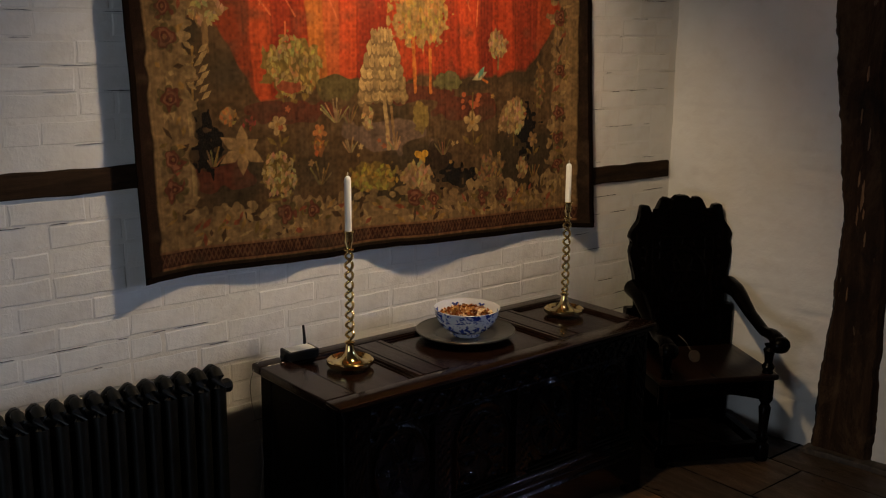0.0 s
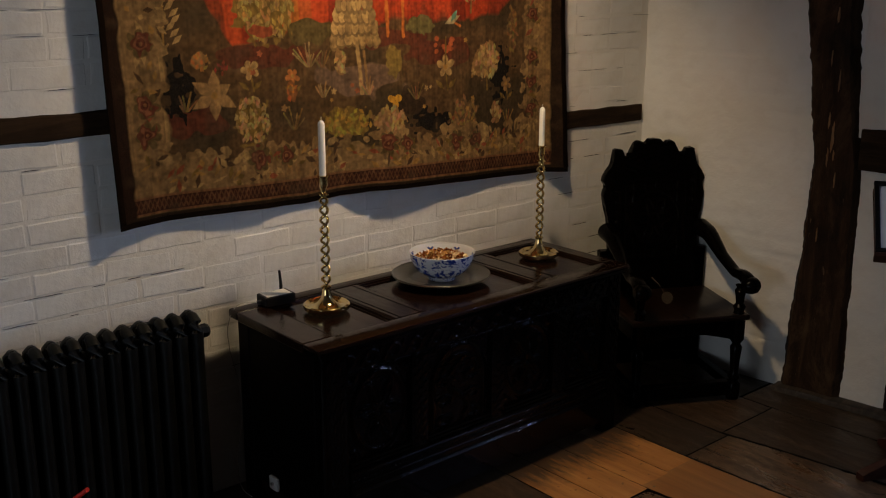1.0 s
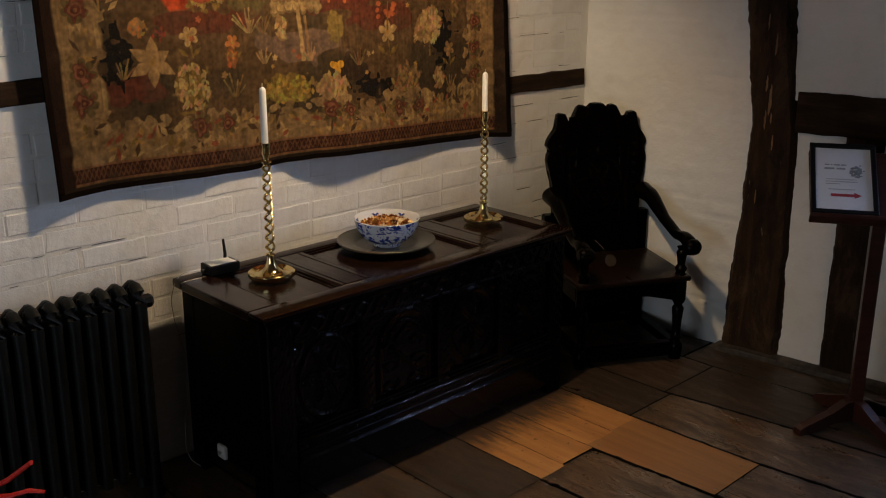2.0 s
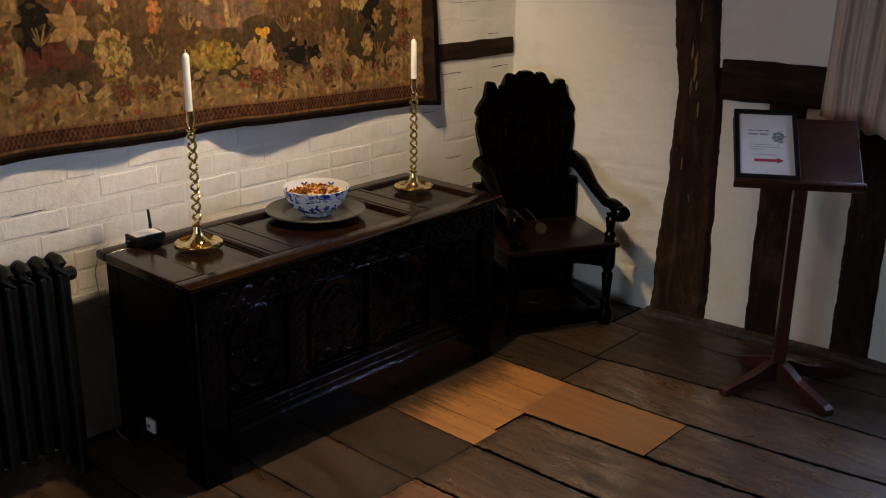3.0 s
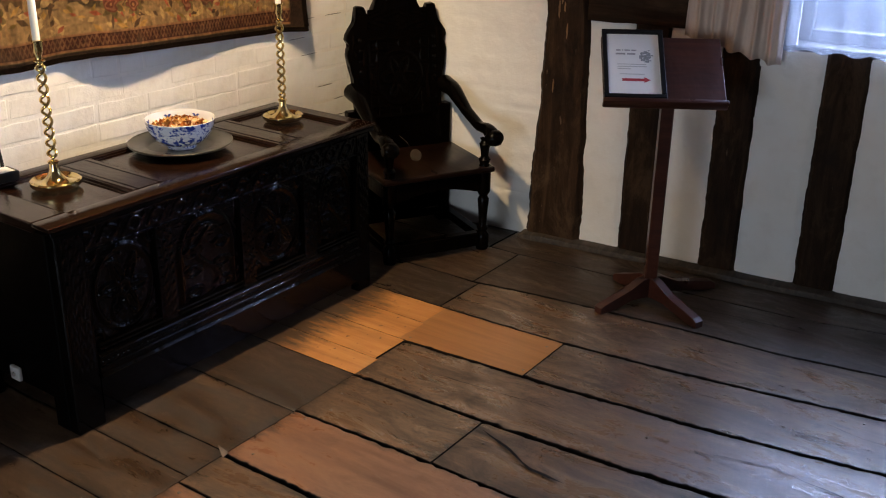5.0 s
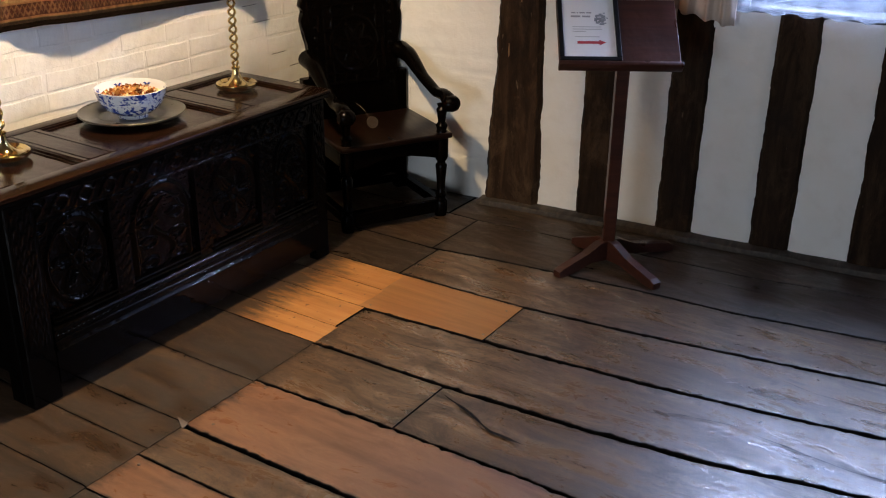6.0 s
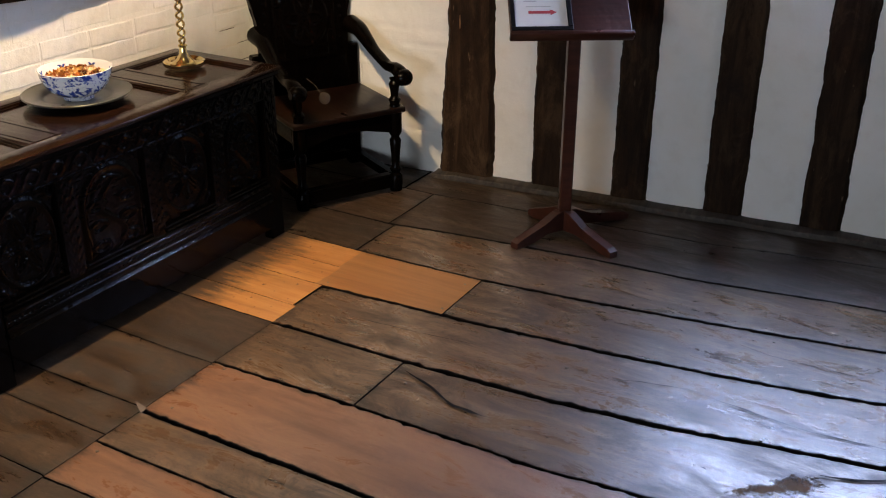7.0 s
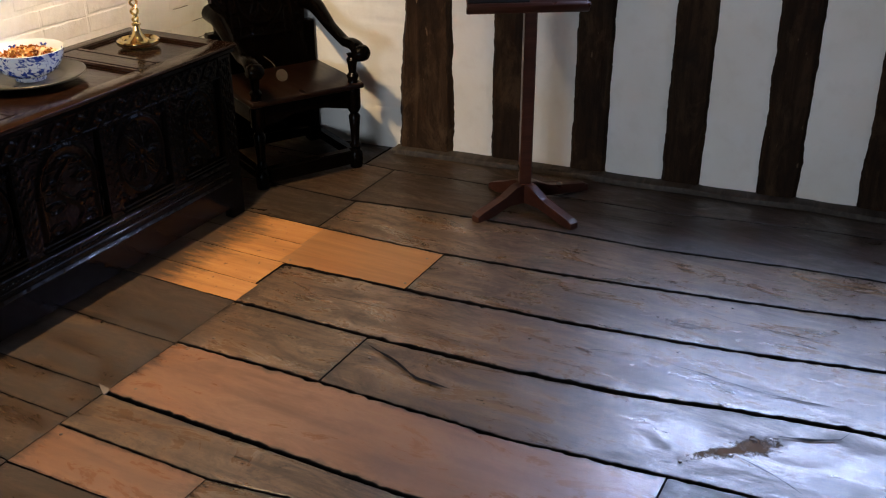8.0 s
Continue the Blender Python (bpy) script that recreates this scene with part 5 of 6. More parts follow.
for x, z, r in roses:
    lay(star(x, z, r * 1.5, 7, x * 9, 0.35), (0.12, 0.085, 0.035))
    for q, c in ((1.0, (0.12, 0.036, 0.022)), (0.7, (0.19, 0.075, 0.045)), (0.45, (0.10, 0.028, 0.018)), (0.2, (0.22, 0.10, 0.05))):
        lay(disc(x + 0.004 * math.sin(9 * z), z, r * q, r * q, 0.55), c, 0.35)
zig = np.abs(((U * 30) % 1.0) - 0.5) * 2
lay(((foot > 0.035) & (foot < 0.092)).astype(float) * (side > 0.05), (0.052, 0.016, 0.010), 0.4)
for z in (zig, 1 - zig):
    lay((1 - np.abs((foot - 0.045) / 0.04 - z) / 0.16 + (N60 - 0.5)) * 3 * ((foot > 0.042) & (foot < 0.088)) * (side > 0.06), (0.115, 0.056, 0.030))
lay(((np.abs(foot - 0.036) < 0.004) | (np.abs(foot - 0.092) < 0.004)) * (side > 0.05) * 0.8, (0.22, 0.11, 0.055))
lay((0.072 + 0.012 * (N20 - 0.5) - (U - TX0)) * 120, (0.016, 0.0065, 0.004), 0.4)
lay((0.075 + 0.01 * (N20 - 0.5) - (TX1 - U)) * 120, (0.016, 0.009, 0.006), 0.4)
lay((0.035 - foot) * 160, (0.018, 0.011, 0.007), 0.4)
lay((N20 - 0.62) * 3 * 0.5, (0.06, 0.04, 0.025), 0.2)
# uneven warp threads running up the cloth, and lamplight painted in, dimmer leftwards
warp = np.convolve(np.random.RandomState(9).rand(NU + 4), (0.1, 0.2, 0.4, 0.2, 0.1), "valid")[None, :]
lamp_falloff = 0.66 + 0.28 * (U - TX0) / 2.0
IMG *= ((0.42 + 0.5 * N110 + 0.55 * warp) * lamp_falloff)[..., None] * np.array((1.0, 0.94, 0.80))

# cloth: gently rippled, hung clear of the wall at its foot
loose = np.clip((TZ1 - V) / (TZ1 - TZ0), 0, 1)
stand_x = (-2.60, -2.535, -2.43, -2.31, -2.19, -2.08, -1.96, -1.74, -1.668, -1.58, -1.49, -1.38, -1.28, -1.127, -0.99, -0.83, -0.69, -0.65, -0.6)
stand_y = (0.066, 0.042, 0.022, 0.026, 0.041, 0.037, 0.017, 0.016, 0.048, 0.071, 0.075, 0.061, 0.048, 0.040, 0.022, 0.015, 0.016, 0.044, 0.080)
folds = np.interp(U[0], stand_x, stand_y)
kernel = np.hanning(25) / np.hanning(25).sum()
folds = np.convolve(np.pad(folds, 12, mode="edge"), kernel, "valid")[None, :]
curl = 0.034 * np.exp(-(U - TX0) / 0.07)
Y = -0.014 - loose ** 1.4 * (0.9 * folds - 0.012) - curl * (1 - loose ** 1.4) - 0.004 * (N20 - 0.5)
lift = np.interp(U, (-2.6, -2.42, -2.18, -1.9, -1.62, -1.22, -0.81, -0.58), (0.015, 0.02, 0.021, 0.011, 0.03, 0.014, 0.0, -0.002))
X = U + 0.02 * (1 - loose) * np.where(U > -1.6, -1.5, -1.6) * 0.8 + 0.006 * (soft_noise(5, 8) - 0.5)
Z = V + (0.026 - 0.02 * (U - TX0)) * loose + lift * loose ** 5
co = np.stack([X, Y, Z], -1).reshape(-1, 3)
idx = np.arange(NU * NV).reshape(NV, NU)
faces = np.stack([idx[:-1, :-1], idx[:-1, 1:], idx[1:, 1:], idx[1:, :-1]], -1).reshape(-1, 4)
me = bpy.data.meshes.new("tapestry")
me.from_pydata(co.tolist(), [], faces.tolist())
# the woven colours, painted lamp falloff included
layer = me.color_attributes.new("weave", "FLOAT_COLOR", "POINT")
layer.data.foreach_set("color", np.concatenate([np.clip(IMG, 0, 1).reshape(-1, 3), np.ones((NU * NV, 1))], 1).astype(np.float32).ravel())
me.polygons.foreach_set("use_smooth", [True] * len(me.polygons))
WOOL = Mat("woven_wool", 0.95, 0, 0.1)
att = WOOL.add("ShaderNodeAttribute")
att.attribute_name = "weave"
WOOL.colour(WOOL.mix(WOOL.scalar(WOOL.noise(300, 2), 0, 0.25, 0.4, 0.7), att.outputs["Color"], (0.05, 0.03, 0.02)))
WOOL.bump(WOOL.noise(260, 2, WOOL.stretch(1, 1, 2.2)), 0.5, 0.0018)
WOOL.bump(WOOL.noise(30, 3), 0.3, 0.004)
me.materials.append(WOOL.m)
tapestry = new("tapestry", me)
tagged(tapestry, "large woven wool tapestry of trees and flowers with a floral border", "tapestry")

HEM = plain("hem_binding", (0.007, 0.0038, 0.0024), 0.95, 0, 0.5, 80, 0.5, 0.03)


def binding(name, gx, gy, gz):
    """A narrow strip of binding sewn over an edge of the tapestry."""
    r, c = gx.shape
    m2 = bpy.data.meshes.new(name)
    n = np.arange(r * c).reshape(r, c)
    m2.from_pydata(np.stack([gx, gy - 0.003, gz], -1).reshape(-1, 3).tolist(), [], np.stack([n[:-1, :-1], n[:-1, 1:], n[1:, 1:], n[1:, :-1]], -1).reshape(-1, 4).tolist())
    m2.materials.append(HEM)
    m2.polygons.foreach_set("use_smooth", [True] * len(m2.polygons))
    o2 = new(name, m2)
    o2.parent = tapestry
    o2.modifiers.new("thick", "SOLIDIFY").thickness = 0.003


binding("hem", X[0:9, ::4], Y[0:9, ::4], Z[0:9, ::4])
binding("side_binding", X[8::4, 0:10], Y[8::4, 0:10], Z[8::4, 0:10])
binding("side_binding", X[8::4, -10:], Y[8::4, -10:], Z[8::4, -10:])

# ---- floor: wide old boards, with gaps ----
floor = tagged(part("floor", boxed(ROOM_W - 0.2, 1.2, ROOM_S - 0.2, 0.24, -0.3, -0.028), DIRT), "wide uneven old oak floorboards with pine repairs", "floor", kind="structure")


def seam(*pts):
    ys, xs = zip(*sorted((y, x) for x, y in pts))
    return lambda y: float(np.interp(y, ys, xs)) + 0.003 * wob(xs[0] * 3, y, 0, 4) + 0.0012 * wob(xs[0] * 7, y, 3, 19)


def line(x):
    return seam((x, -6), (x, 1))


S = {
    "0b": seam((-2.40, -1.0), (-2.385, -1.4), (-2.36, -3), (-2.3, -5)),
    "0": seam((-2.215, -1.0), (-2.215, -1.53), (-2.18, -1.75), (-2.14, -3), (-2.1, -5)),
    "2": seam((-2.046, -1.0), (-2.04, -2.0), (-2.03, -3), (-2.0, -5)),
    "1": seam((-1.728, -1.0), (-1.712, -1.4), (-1.706, -2.15), (-1.664, -2.56), (-1.6, -3.2), (-1.5, -5)),
    "3": seam((-1.438, -1.0), (-1.425, -1.5), (-1.397, -2.0), (-1.357, -2.35), (-1.29, -2.66), (-1.24, -2.96), (-1.0, -5)),
    "4": seam((-1.133, -0.95), (-1.085, -1.66), (-1.053, -2.05), (-1.004, -2.42), (-0.945, -2.75), (-0.888, -3.02), (-0.6, -5)),
    "5": seam((-0.815, -0.9), (-0.80, -1.46), (-0.75, -1.9), (-0.69, -2.3), (-0.624, -2.7), (-0.56, -3.0), (-0.3, -5)),
    "6": seam((-0.53, -0.9), (-0.46, -1.4), (-0.43, -1.7), (-0.402, -2.14), (-0.313, -2.65), (-0.1, -5)),
    "7": seam((-0.16, -0.9), (-0.09, -1.75), (-0.066, -2.08), (0.038, -2.58), (0.3, -5)),
    "8": seam((0.13, -0.9), (0.2, -2), (0.35, -3), (0.7, -5)),
}


def plank(left, right, y0, y1, mat, gap=0.004, dz=0.0, n=None):
    """A board between two seams; its edges waver and its arrises are worn."""
    n = n or max(2, int((y1 - y0) / 0.011))
    seed = left(y0) * 11
    bm = bmesh.new()
    edge = bm.verts.layers.float.new("edge")
    rows = []
    sag = random.uniform(-0.0004, 0.0004)
    dark = (0, 1, 10, 11) if gap > 0.004 else (0, 11)
    flags = (1, 1, 1, 0.8, 0.4, 0, 0, 0, 0.4, 0.8, 1, 1, 1)
    for i in range(n + 1):
        y = y0 + (y1 - y0) * i / n
        bite = 0.25 * gap + 0.002
        a = left(y) + gap * (0.38 + 0.5 * abs(wob(seed, y, 1, 5)) + 0.3 * wob(seed, y, 4, 26) + 0.25 * wob(seed, y, 9, 55)) + bite * max(0.0, wob(seed, y, 15, 34) - 0.2) * 2
        b = right(y) - gap * (0.3 + 0.4 * abs(wob(seed, y, 7, 5)) + 0.3 * wob(seed, y, 11, 40)) - bite * max(0.0, wob(seed, y, 18, 37) - 0.2) * 2
        e = 0.0022
        yy = y + (0.001 if i == 0 else -0.001 if i == n else 0)
        zs = (-0.022, -0.0018, -0.0003, 0.0, 0.0, 0.0, 0.0, 0.0, 0.0, 0.0, -0.0003, -0.0018, -0.022)
        xs = (a, a, a + e, a + 3 * e, a + 0.028, a + 0.055, (a + b) / 2, b - 0.055, b - 0.028, b - 3 * e, b - e, b, b)
        near_end = max(0.0, 1 - min(y - y0, y1 - y) / 0.11)
        row = []
        for k, (x, z) in enumerate(zip(xs, zs)):
            v = bm.verts.new((x, yy, z + dz - (0.0008 if i in (0, n) else 0.0) + (0.0016 * wob(x * 2, y, dz * 90, 2.2) + sag * (k == 6) if 0 < k < 12 else 0)))
            v[edge] = max(flags[k], near_end)
            row.append(v)
        rows.append(row)
    for p, q in zip(rows, rows[1:]):
        for k in range(12):
            bm.faces.new((p[k], p[k + 1], q[k + 1], q[k])).material_index = 1 if k in dark else 0
    for r in (rows[0], rows[-1]):
        bm.faces.new(r).material_index = 1
    return part("plank", bm, (mat, DIRT), floor, smooth=True)


END = -4.88


def scarred():
    """The old oak with a raw torn hollow worn into it."""
    m = PLANK.copy()
    m.name = "scarred_oak"
    t = m.node_tree
    bs = t.nodes["Principled BSDF"]
    co = t.nodes.new("ShaderNodeTexCoord")
    wave = t.nodes.new("ShaderNodeTexNoise")
    wave.inputs["Scale"].default_value, wave.inputs["Detail"].default_value = 42, 8
    wave.inputs["Roughness"].default_value = 0.75
    t.links.new(co.outputs["Object"], wave.inputs["Vector"])
    near_it = None
    for cx, cy, a, b in ((-1.485, -2.69, 0.11, 0.024), (-1.435, -2.75, 0.07, 0.04)):
        mp = t.nodes.new("ShaderNodeMapping")
        mp.vector_type = "TEXTURE"
        mp.inputs["Location"].default_value = (cx, cy, 0)
        mp.inputs["Rotation"].default_value = (0, 0, radians(-53))
        mp.inputs["Scale"].default_value = (a, b, 1)
        t.links.new(co.outputs["Object"], mp.inputs["Vector"])
        ln = t.nodes.new("ShaderNodeVectorMath")
        ln.operation = "LENGTH"
        t.links.new(mp.outputs[0], ln.inputs[0])
        if near_it:
            mn = t.nodes.new("ShaderNodeMath")
            mn.operation = "MINIMUM"
            t.links.new(near_it, mn.inputs[0])
            t.links.new(ln.outputs["Value"], mn.inputs[1])
            near_it = mn.outputs[0]
        else:
            near_it = ln.outputs["Value"]
    ad = t.nodes.new("ShaderNodeMath")
    ad.operation = "MULTIPLY_ADD"
    ad.inputs[1].default_value = 3.6
    t.links.new(wave.outputs["Fac"], ad.inputs[0])
    t.links.new(near_it, ad.inputs[2])
    mask = t.nodes.new("ShaderNodeMapRange")
    for i, v in enumerate((2.35, 2.75, 1.0, 0.0)):
        mask.inputs[i + 1].default_value = v
    t.links.new(ad.outputs[0], mask.inputs[0])
    for socket, value in (("Base Color", (0.13, 0.082, 0.05, 1)), ("Roughness", 0.95), ("Coat Weight", 0.0), ("Specular IOR Level", 0.08)):
        old = bs.inputs[socket].links[0].from_socket if bs.inputs[socket].links else None
        mx = t.nodes.new("ShaderNodeMix")
        mx.data_type = "RGBA" if socket == "Base Color" else "FLOAT"
        k = 6 if socket == "Base Color" else 2
        if old:
            t.links.new(old, mx.inputs[k])
        else:
            mx.inputs[k].default_value = bs.inputs[socket].default_value
        mx.inputs[k + 1].default_value = value
        t.links.new(mask.outputs[0], mx.inputs[0])
        t.links.new(mx.outputs[2 if k == 6 else 0], bs.inputs[socket])
    bp = t.nodes.new("ShaderNodeBump")
    bp.invert = True
    bp.inputs["Strength"].default_value, bp.inputs["Distance"].default_value = 0.8, 0.02
    t.links.new(bs.inputs["Normal"].links[0].from_socket, bp.inputs["Normal"])
    t.links.new(mask.outputs[0], bp.inputs["Height"])
    t.links.new(bp.outputs[0], bs.inputs["Normal"])
    return m


SCARRED = scarred()
# boards running out from the cross joint
plank(S["0b"], S["0"], -1.526, -1.008, PLANK_RED)
plank(S["0b"], S["0"], END, -1.526, PLANK, dz=-0.001)
plank(S["0"], S["2"], END, -1.009, PLANK, 0.006)
plank(S["2"], S["1"], -2.575, -1.010, PLANK_RED, 0.02, 0.002)
plank(S["2"], S["1"], END, -2.578, PLANK_BROWN, 0.009)
plank(S["1"], S["3"], -1.53, -1.008, PLANK, 0.008)
plank(S["1"], S["3"], END, -1.533, SCARRED, 0.013, -0.001)
plank(S["3"], S["4"], END, -1.0, PLANK, 0.02)
plank(S["4"], S["5"], -1.478, -0.955, PLANK_PINE, 0.006, 0.001)
plank(S["4"], S["5"], END, -1.48, PLANK, 0.015)
plank(S["5"], S["6"], END, -0.93, PLANK, 0.013)
plank(S["6"], S["7"], END, -0.9, PLANK_DARK, 0.009)
plank(S["7"], S["8"], END, -0.75, PLANK_DARK, 0.004)
plank(S["8"], line(1.1), END, -0.4, PLANK_DARK, 0.004)
for a, b in ((-2.72, "0b"), (-3.03, -2.72), (-3.36, -3.03), (-3.66, -3.36), (-4.0, -3.66), (-4.33, -4.0), (-4.66, -4.33), (-5.0, -4.66), (-5.32, -5.0), (-5.75, -5.32)):
    plank(line(a), S[b] if isinstance(b, str) else line(b), END, -1.01, random.choice((PLANK, PLANK_BROWN, PLANK)), 0.006, random.uniform(-0.001, 0.001))
# boards between the cross joint and the north wall
NEAR = [(-5.75, -5.3, PLANK), (-5.3, -4.95, PLANK), (-4.95, -4.6, PLANK_BROWN), (-4.6, -4.2, PLANK), (-4.2, -3.9, PLANK), (-3.9, -3.55, PLANK_BROWN), (-3.55, -3.25, PLANK), (-3.25, -2.98, PLANK), (-2.98, -2.7, PLANK_BROWN), (-2.7, -2.395, PLANK_BROWN), (-2.395, -2.18, PLANK_BROWN), (-2.18, -2.03, PLANK_BROWN), (-2.03, -1.735, PLANK_BROWN), (-1.735, -1.432, PLANK_BROWN)]
for a, b, m in NEAR:
    plank(line(a), line(b), -1.0075, -0.004, m, 0.004, random.uniform(-0.0015, 0.0))


def stained_shaded_pine():
    """New pine, stained towards the chest, with the chest's shade painted in too."""
    p = Mat("stained_shaded_new_pine")
    v = p.stretch(24, 1.5, 24, True)
    fine = p.noise(1.0, 6, v, 0.65, 0.4)
    col = p.ramp(fine, (0.28, (0.29, 0.115, 0.03)), (0.5, (0.43, 0.185, 0.05)), (0.74, (0.52, 0.25, 0.078)))
    col = p.mix(p.scalar(p.noise(38, 2), 0, 0.8, 0.67, 0.72), col, (0.10, 0.04, 0.015))
    sp = p.add("ShaderNodeSeparateXYZ")
    p.link(p.coord, sp.inputs[0])
    ad = p.add("ShaderNodeMath")
    ad.operation = "MULTIPLY_ADD"
    ad.inputs[1].default_value = 0.42
    p.link(p.noise(7, 6, p.stretch(5, 1.0, 1, True), 0.7), ad.inputs[0])
    p.link(sp.outputs[1], ad.inputs[2])
    # dark end: streaky stain plus painted shade beside the chest
    col = p.mix(p.scalar(ad.outputs[0], 0, 1, -0.57, -0.43), col, (0.05, 0.028, 0.015))
    p.colour(col)
    p.roughness(p.scalar(p.noise(9, 5), 0.4, 0.6))
    p.bump(fine, 0.3, 0.004)
    return p.m


PINE_STAIN_SHADE = stained_shaded_pine()
for a, b in ((-1.432, -1.30), (-1.30, -1.125), (-1.125, -0.97), (-0.97, -0.815)):
    plank(line(a), line(b), -0.985 + 0.1 * ((a + b) / 2 + 1.12), -0.004, PINE_STAIN_SHADE, 0.003, 0.001)
for a, b, y, m in ((-0.815, -0.53, -0.925, PLANK_DARK), (-0.53, -0.16, -0.895, PLANK_DARK), (-0.16, 0.12, -0.74, PLANK_DARK), (0.12, 0.5, -0.39, PLANK_DARK)):
    plank(line(a), line(b), y, -0.004, m, 0.005, -0.001)
# a pale wedge let into the joint
bm = bmesh.new()
vs = [bm.verts.new((x, y, z)) for z in (0.0, 0.0035) for x, y in ((-2.058, -1.022), (-2.028, -1.016), (-2.02, -0.962))]
for f in ((0, 1, 2), (5, 4, 3), (0, 1, 4, 3), (1, 2, 5, 4), (2, 0, 3, 5)):
    bm.faces.new([vs[i] for i in f])
part("wedge", bm, plain("bare_wood", (0.2, 0.15, 0.105), 0.8, 0, 0.3, 60, 0.3), floor)
# nails
for x, y in ((-0.71, -2.518), (-1.2, -1.991), (-1.587, -2.588), (-1.45, -1.05), (-1.40, -1.04), (-1.56, -1.06), (-1.28, -2.62), (-1.38, -2.78), (-0.86, -1.44), (-1.06, -1.46), (-1.10, -1.0), (-1.75, -1.07), (-1.99, -1.08), (-2.25, -1.05), (-1.66, -1.1), (-1.53, -1.6)):
    part("nail", lathe(bmesh.new(), [(0, 0.0036), (0.0035, 0.0034), (0.0048, 0.0024), (0.0048, 0.0)], 10, Matrix.Translation((x, y, 0.0))), NAIL, floor)


def crack(pts, w):
    """A dark split along a board."""
    bm = bmesh.new()
    ys, xs = zip(*sorted((y, x) for x, y in pts))
    n = 40
    rows = []
    for i in range(n + 1):
        t = i / n
        y = ys[0] + (ys[-1] - ys[0]) * t
        x = float(np.interp(y, ys, xs)) + 0.004 * wob(y, 4, xs[0], 14)
        h = w * (0.25 + abs(wob(y, 8, xs[0], 12))) * min(1, 6 * t + 0.1, 6 * (1 - t) + 0.1)
        rows.append((bm.verts.new((x - h, y, 0.0034)), bm.verts.new((x + h, y, 0.0034))))
    for p, q in zip(rows, rows[1:]):
        bm.faces.new((p[0], p[1], q[1], q[0]))
    part("crack", bm, DIRT, floor)


crack([(-1.47, -1.56), (-1.512, -1.682), (-1.566, -1.787), (-1.569, -1.902)], 0.011)
crack([(-1.219, -2.102), (-1.163, -2.218), (-1.131, -2.371), (-1.157, -2.565), (-1.171, -2.716), (-1.145, -2.995)], 0.0042)
crack([(-0.782, -2.411), (-0.807, -2.531), (-0.798, -2.823)], 0.003)
crack([(-1.27, -1.2), (-1.25, -1.45), (-1.22, -1.7)], 0.0022)
crack([(-1.36, -2.79), (-1.338, -2.88), (-1.299, -2.949), (-1.231, -2.978)], 0.008)
crack([(-1.50, -2.72), (-1.532, -2.815), (-1.574, -2.897)], 0.005)
crack([(-0.25, -1.6), (-0.2, -1.9), (-0.18, -2.2)], 0.0025)

# ---- bricks of the north wall ----
def brick_mesh(length, seed):
    """A hand-made brick under thick paint: worn outline, lumpy face."""
    bm = bmesh.new()
    h = 0.0675
    e = 0.0045
    us = [0, e] + [length * k / 5 for k in range(1, 5)] + [length - e, length] if length > 0.15 else [0, e, length * 0.35, length * 0.65, length - e, length]
    zs = [0, e, h * 0.5, h - e, h]
    rows = []
    for j, z in enumerate(zs):
        row = []
        for i, x in enumerate(us):
            rim = i in (0, len(us) - 1) or j in (0, 4)
            dx, dz = 0.004 * wob(x * 26, z * 30, seed), 0.0045 * wob(x * 26, z * 30, seed + 7)
            fill = max(0.0, min(1.0, 0.4 + 1.4 * wob(x * 9, z * 25, seed + 5))) * (0.85 if i in (0, len(us) - 1) else 0.35)
            y = 0.0006 - 0.0015 * fill if rim else -0.0014 + 0.0005 * wob(x * 14, z * 14, seed + 3)
            row.append(bm.verts.new((x + dx, y, z + dz)))
        rows.append(row)
    for a, b in zip(rows, rows[1:]):
        for i in range(len(us) - 1):
            bm.faces.new((a[i], a[i + 1], b[i + 1], b[i]))
    bmesh.ops.recalc_face_normals(bm, faces=bm.faces)
    me = bpy.data.meshes.new("brick")
    bm.to_mesh(me)
    bm.free()
    me.materials.append(WHITE_BRICK)
    return me


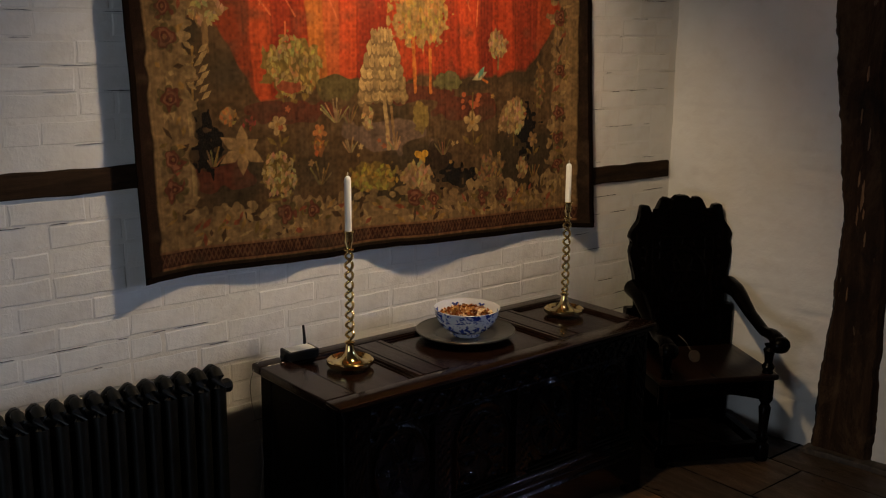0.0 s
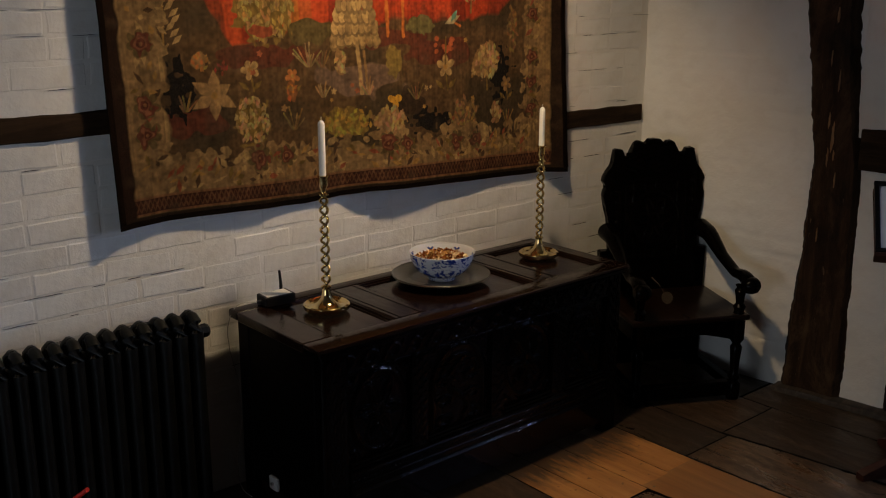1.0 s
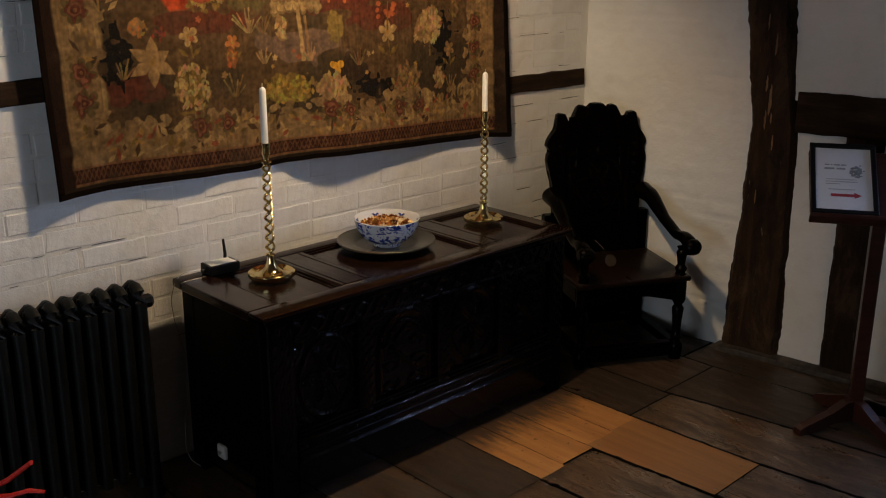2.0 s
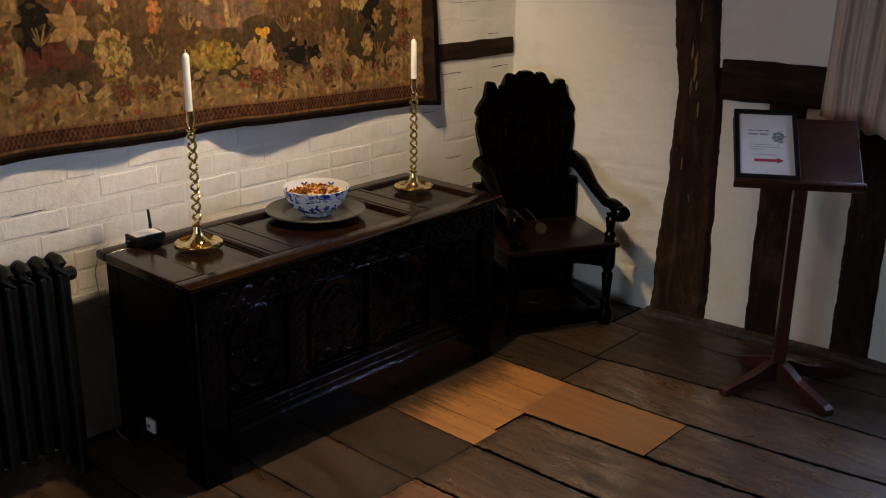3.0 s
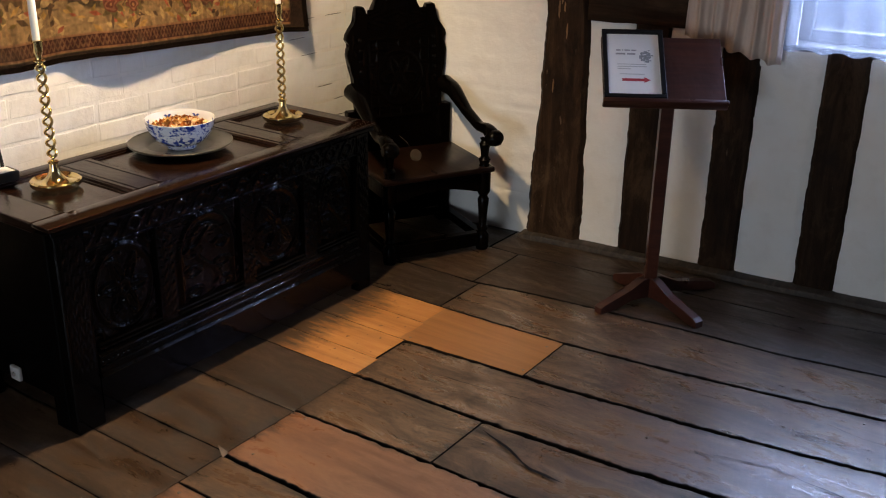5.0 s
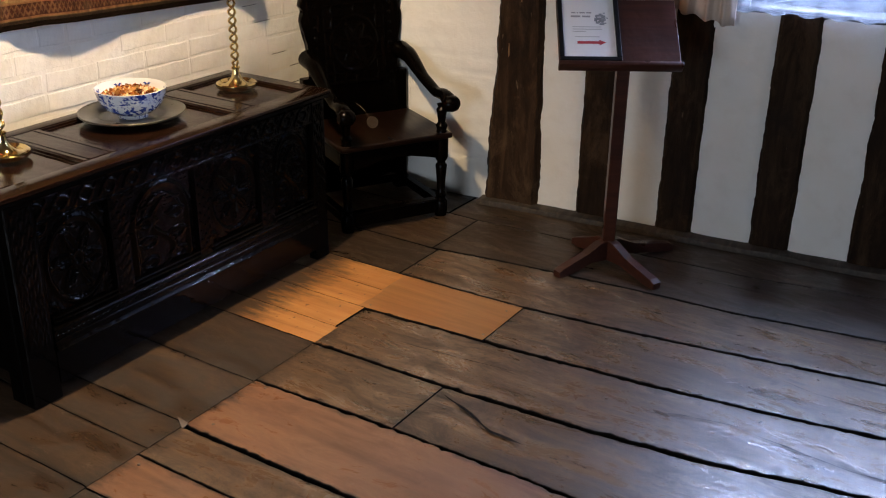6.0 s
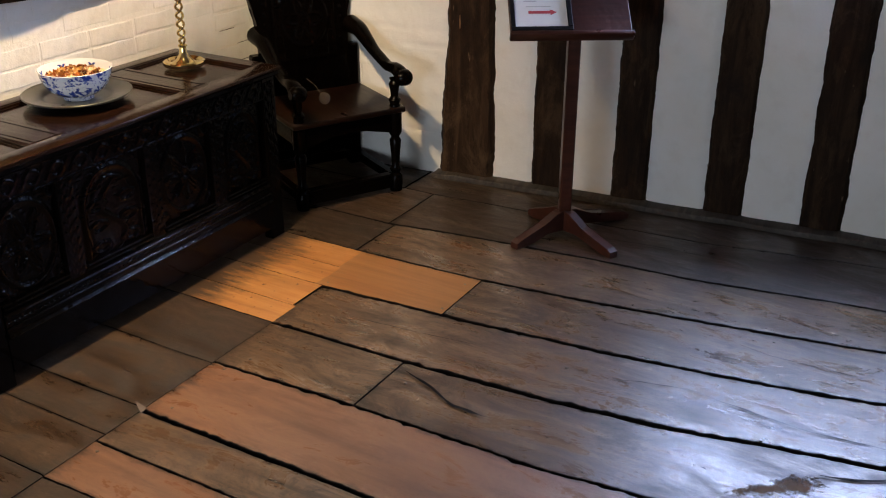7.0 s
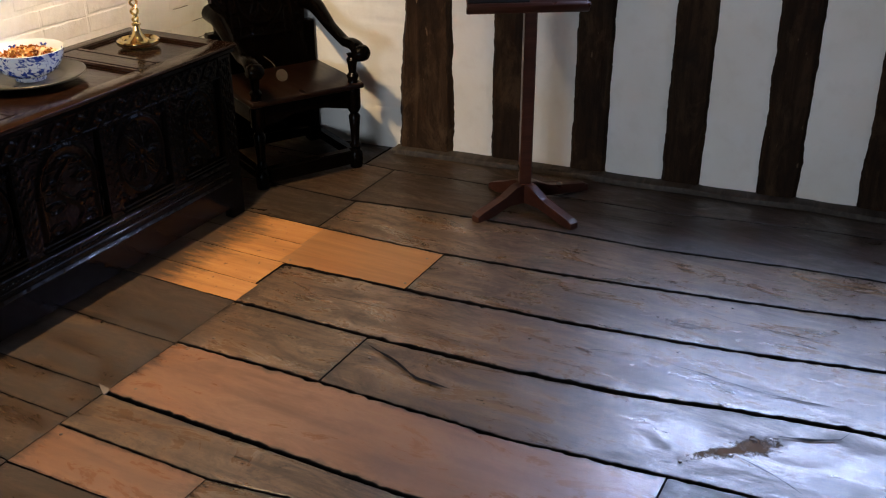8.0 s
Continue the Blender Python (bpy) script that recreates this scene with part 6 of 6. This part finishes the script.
LONG = [brick_mesh(0.219, k * 3.1) for k in range(9)]
SHORT = [brick_mesh(0.105, k * 5.3) for k in range(5)]
COURSE = 0.0763
rb = random.Random(4)
for row in range(29):
    z = 0.0 + row * COURSE + 0.0735
    x = -3.42 + (0.0 if row % 2 else -0.113)
    while x < -0.03:
        header = rb.random() < 0.2
        length = 0.105 if header else 0.219
        if x + length > -0.008:
            header, length = True, 0.105
        behind = x > -2.46 and x + length < -0.74 and z > 1.06
        beam = (x < -2.2 and 1.225 < z < 1.378) or (x + length > -1.1 and 1.045 < z < 1.197)
        low = z < 0.45 and x > -2.2 or z < 0.3
        if not behind and not beam and not low and x + length < -0.004:
            ob = new("brick", rb.choice(SHORT if header else LONG))
            ob.parent = wall_north
            ob.matrix_world = pose(x + rb.uniform(-0.004, 0.004), rb.uniform(-0.0008, 0.0012), z + 0.006 * wob(x, row, 0, 1.5), rb.uniform(-0.9, 0.9), rb.uniform(-0.8, 0.8), rb.uniform(-0.2, 0.2))
        x += length + 0.007

# hairline gaps where the paint has cracked along joints
for k in range(120):
    row = rb.randrange(5, 27)
    x0 = rb.choice((rb.uniform(-3.1, -2.5), rb.uniform(-2.5, -0.1), rb.uniform(-0.55, -0.1)))
    z = row * COURSE + 0.0735 - 0.0042
    if (x0 > -2.65 and x0 < -0.55 and z > 0.97) or (x0 < -2.2 and 1.27 < z < 1.39) or (x0 > -1.1 and 1.1 < z < 1.21):
        continue
    n = rb.uniform(0.03, 0.12)
    bm = bmesh.new()
    top, bot = [], []
    for i in range(13):
        t = i / 12
        x = x0 + n * t
        h = (0.0003 + 0.0012 * abs(wob(x, k, 3, 30))) * min(1, 5 * t + 0.15, 5 * (1 - t) + 0.15)
        zz = z + 0.006 * wob(x, row, 0, 1.5) + 0.0015 * wob(x, 5, k, 25)
        top.append(bm.verts.new((x, -0.0032, zz + h)))
        bot.append(bm.verts.new((x, -0.0032, zz - h)))
    for i in range(12):
        bm.faces.new((bot[i], bot[i + 1], top[i + 1], top[i]))
    r = bmesh.ops.extrude_face_region(bm, geom=bm.faces[:])
    for v in r["geom"]:
        if isinstance(v, bmesh.types.BMVert):
            v.co.y = 0.001
    part("joint_crack", bm, DIRT, wall_north)
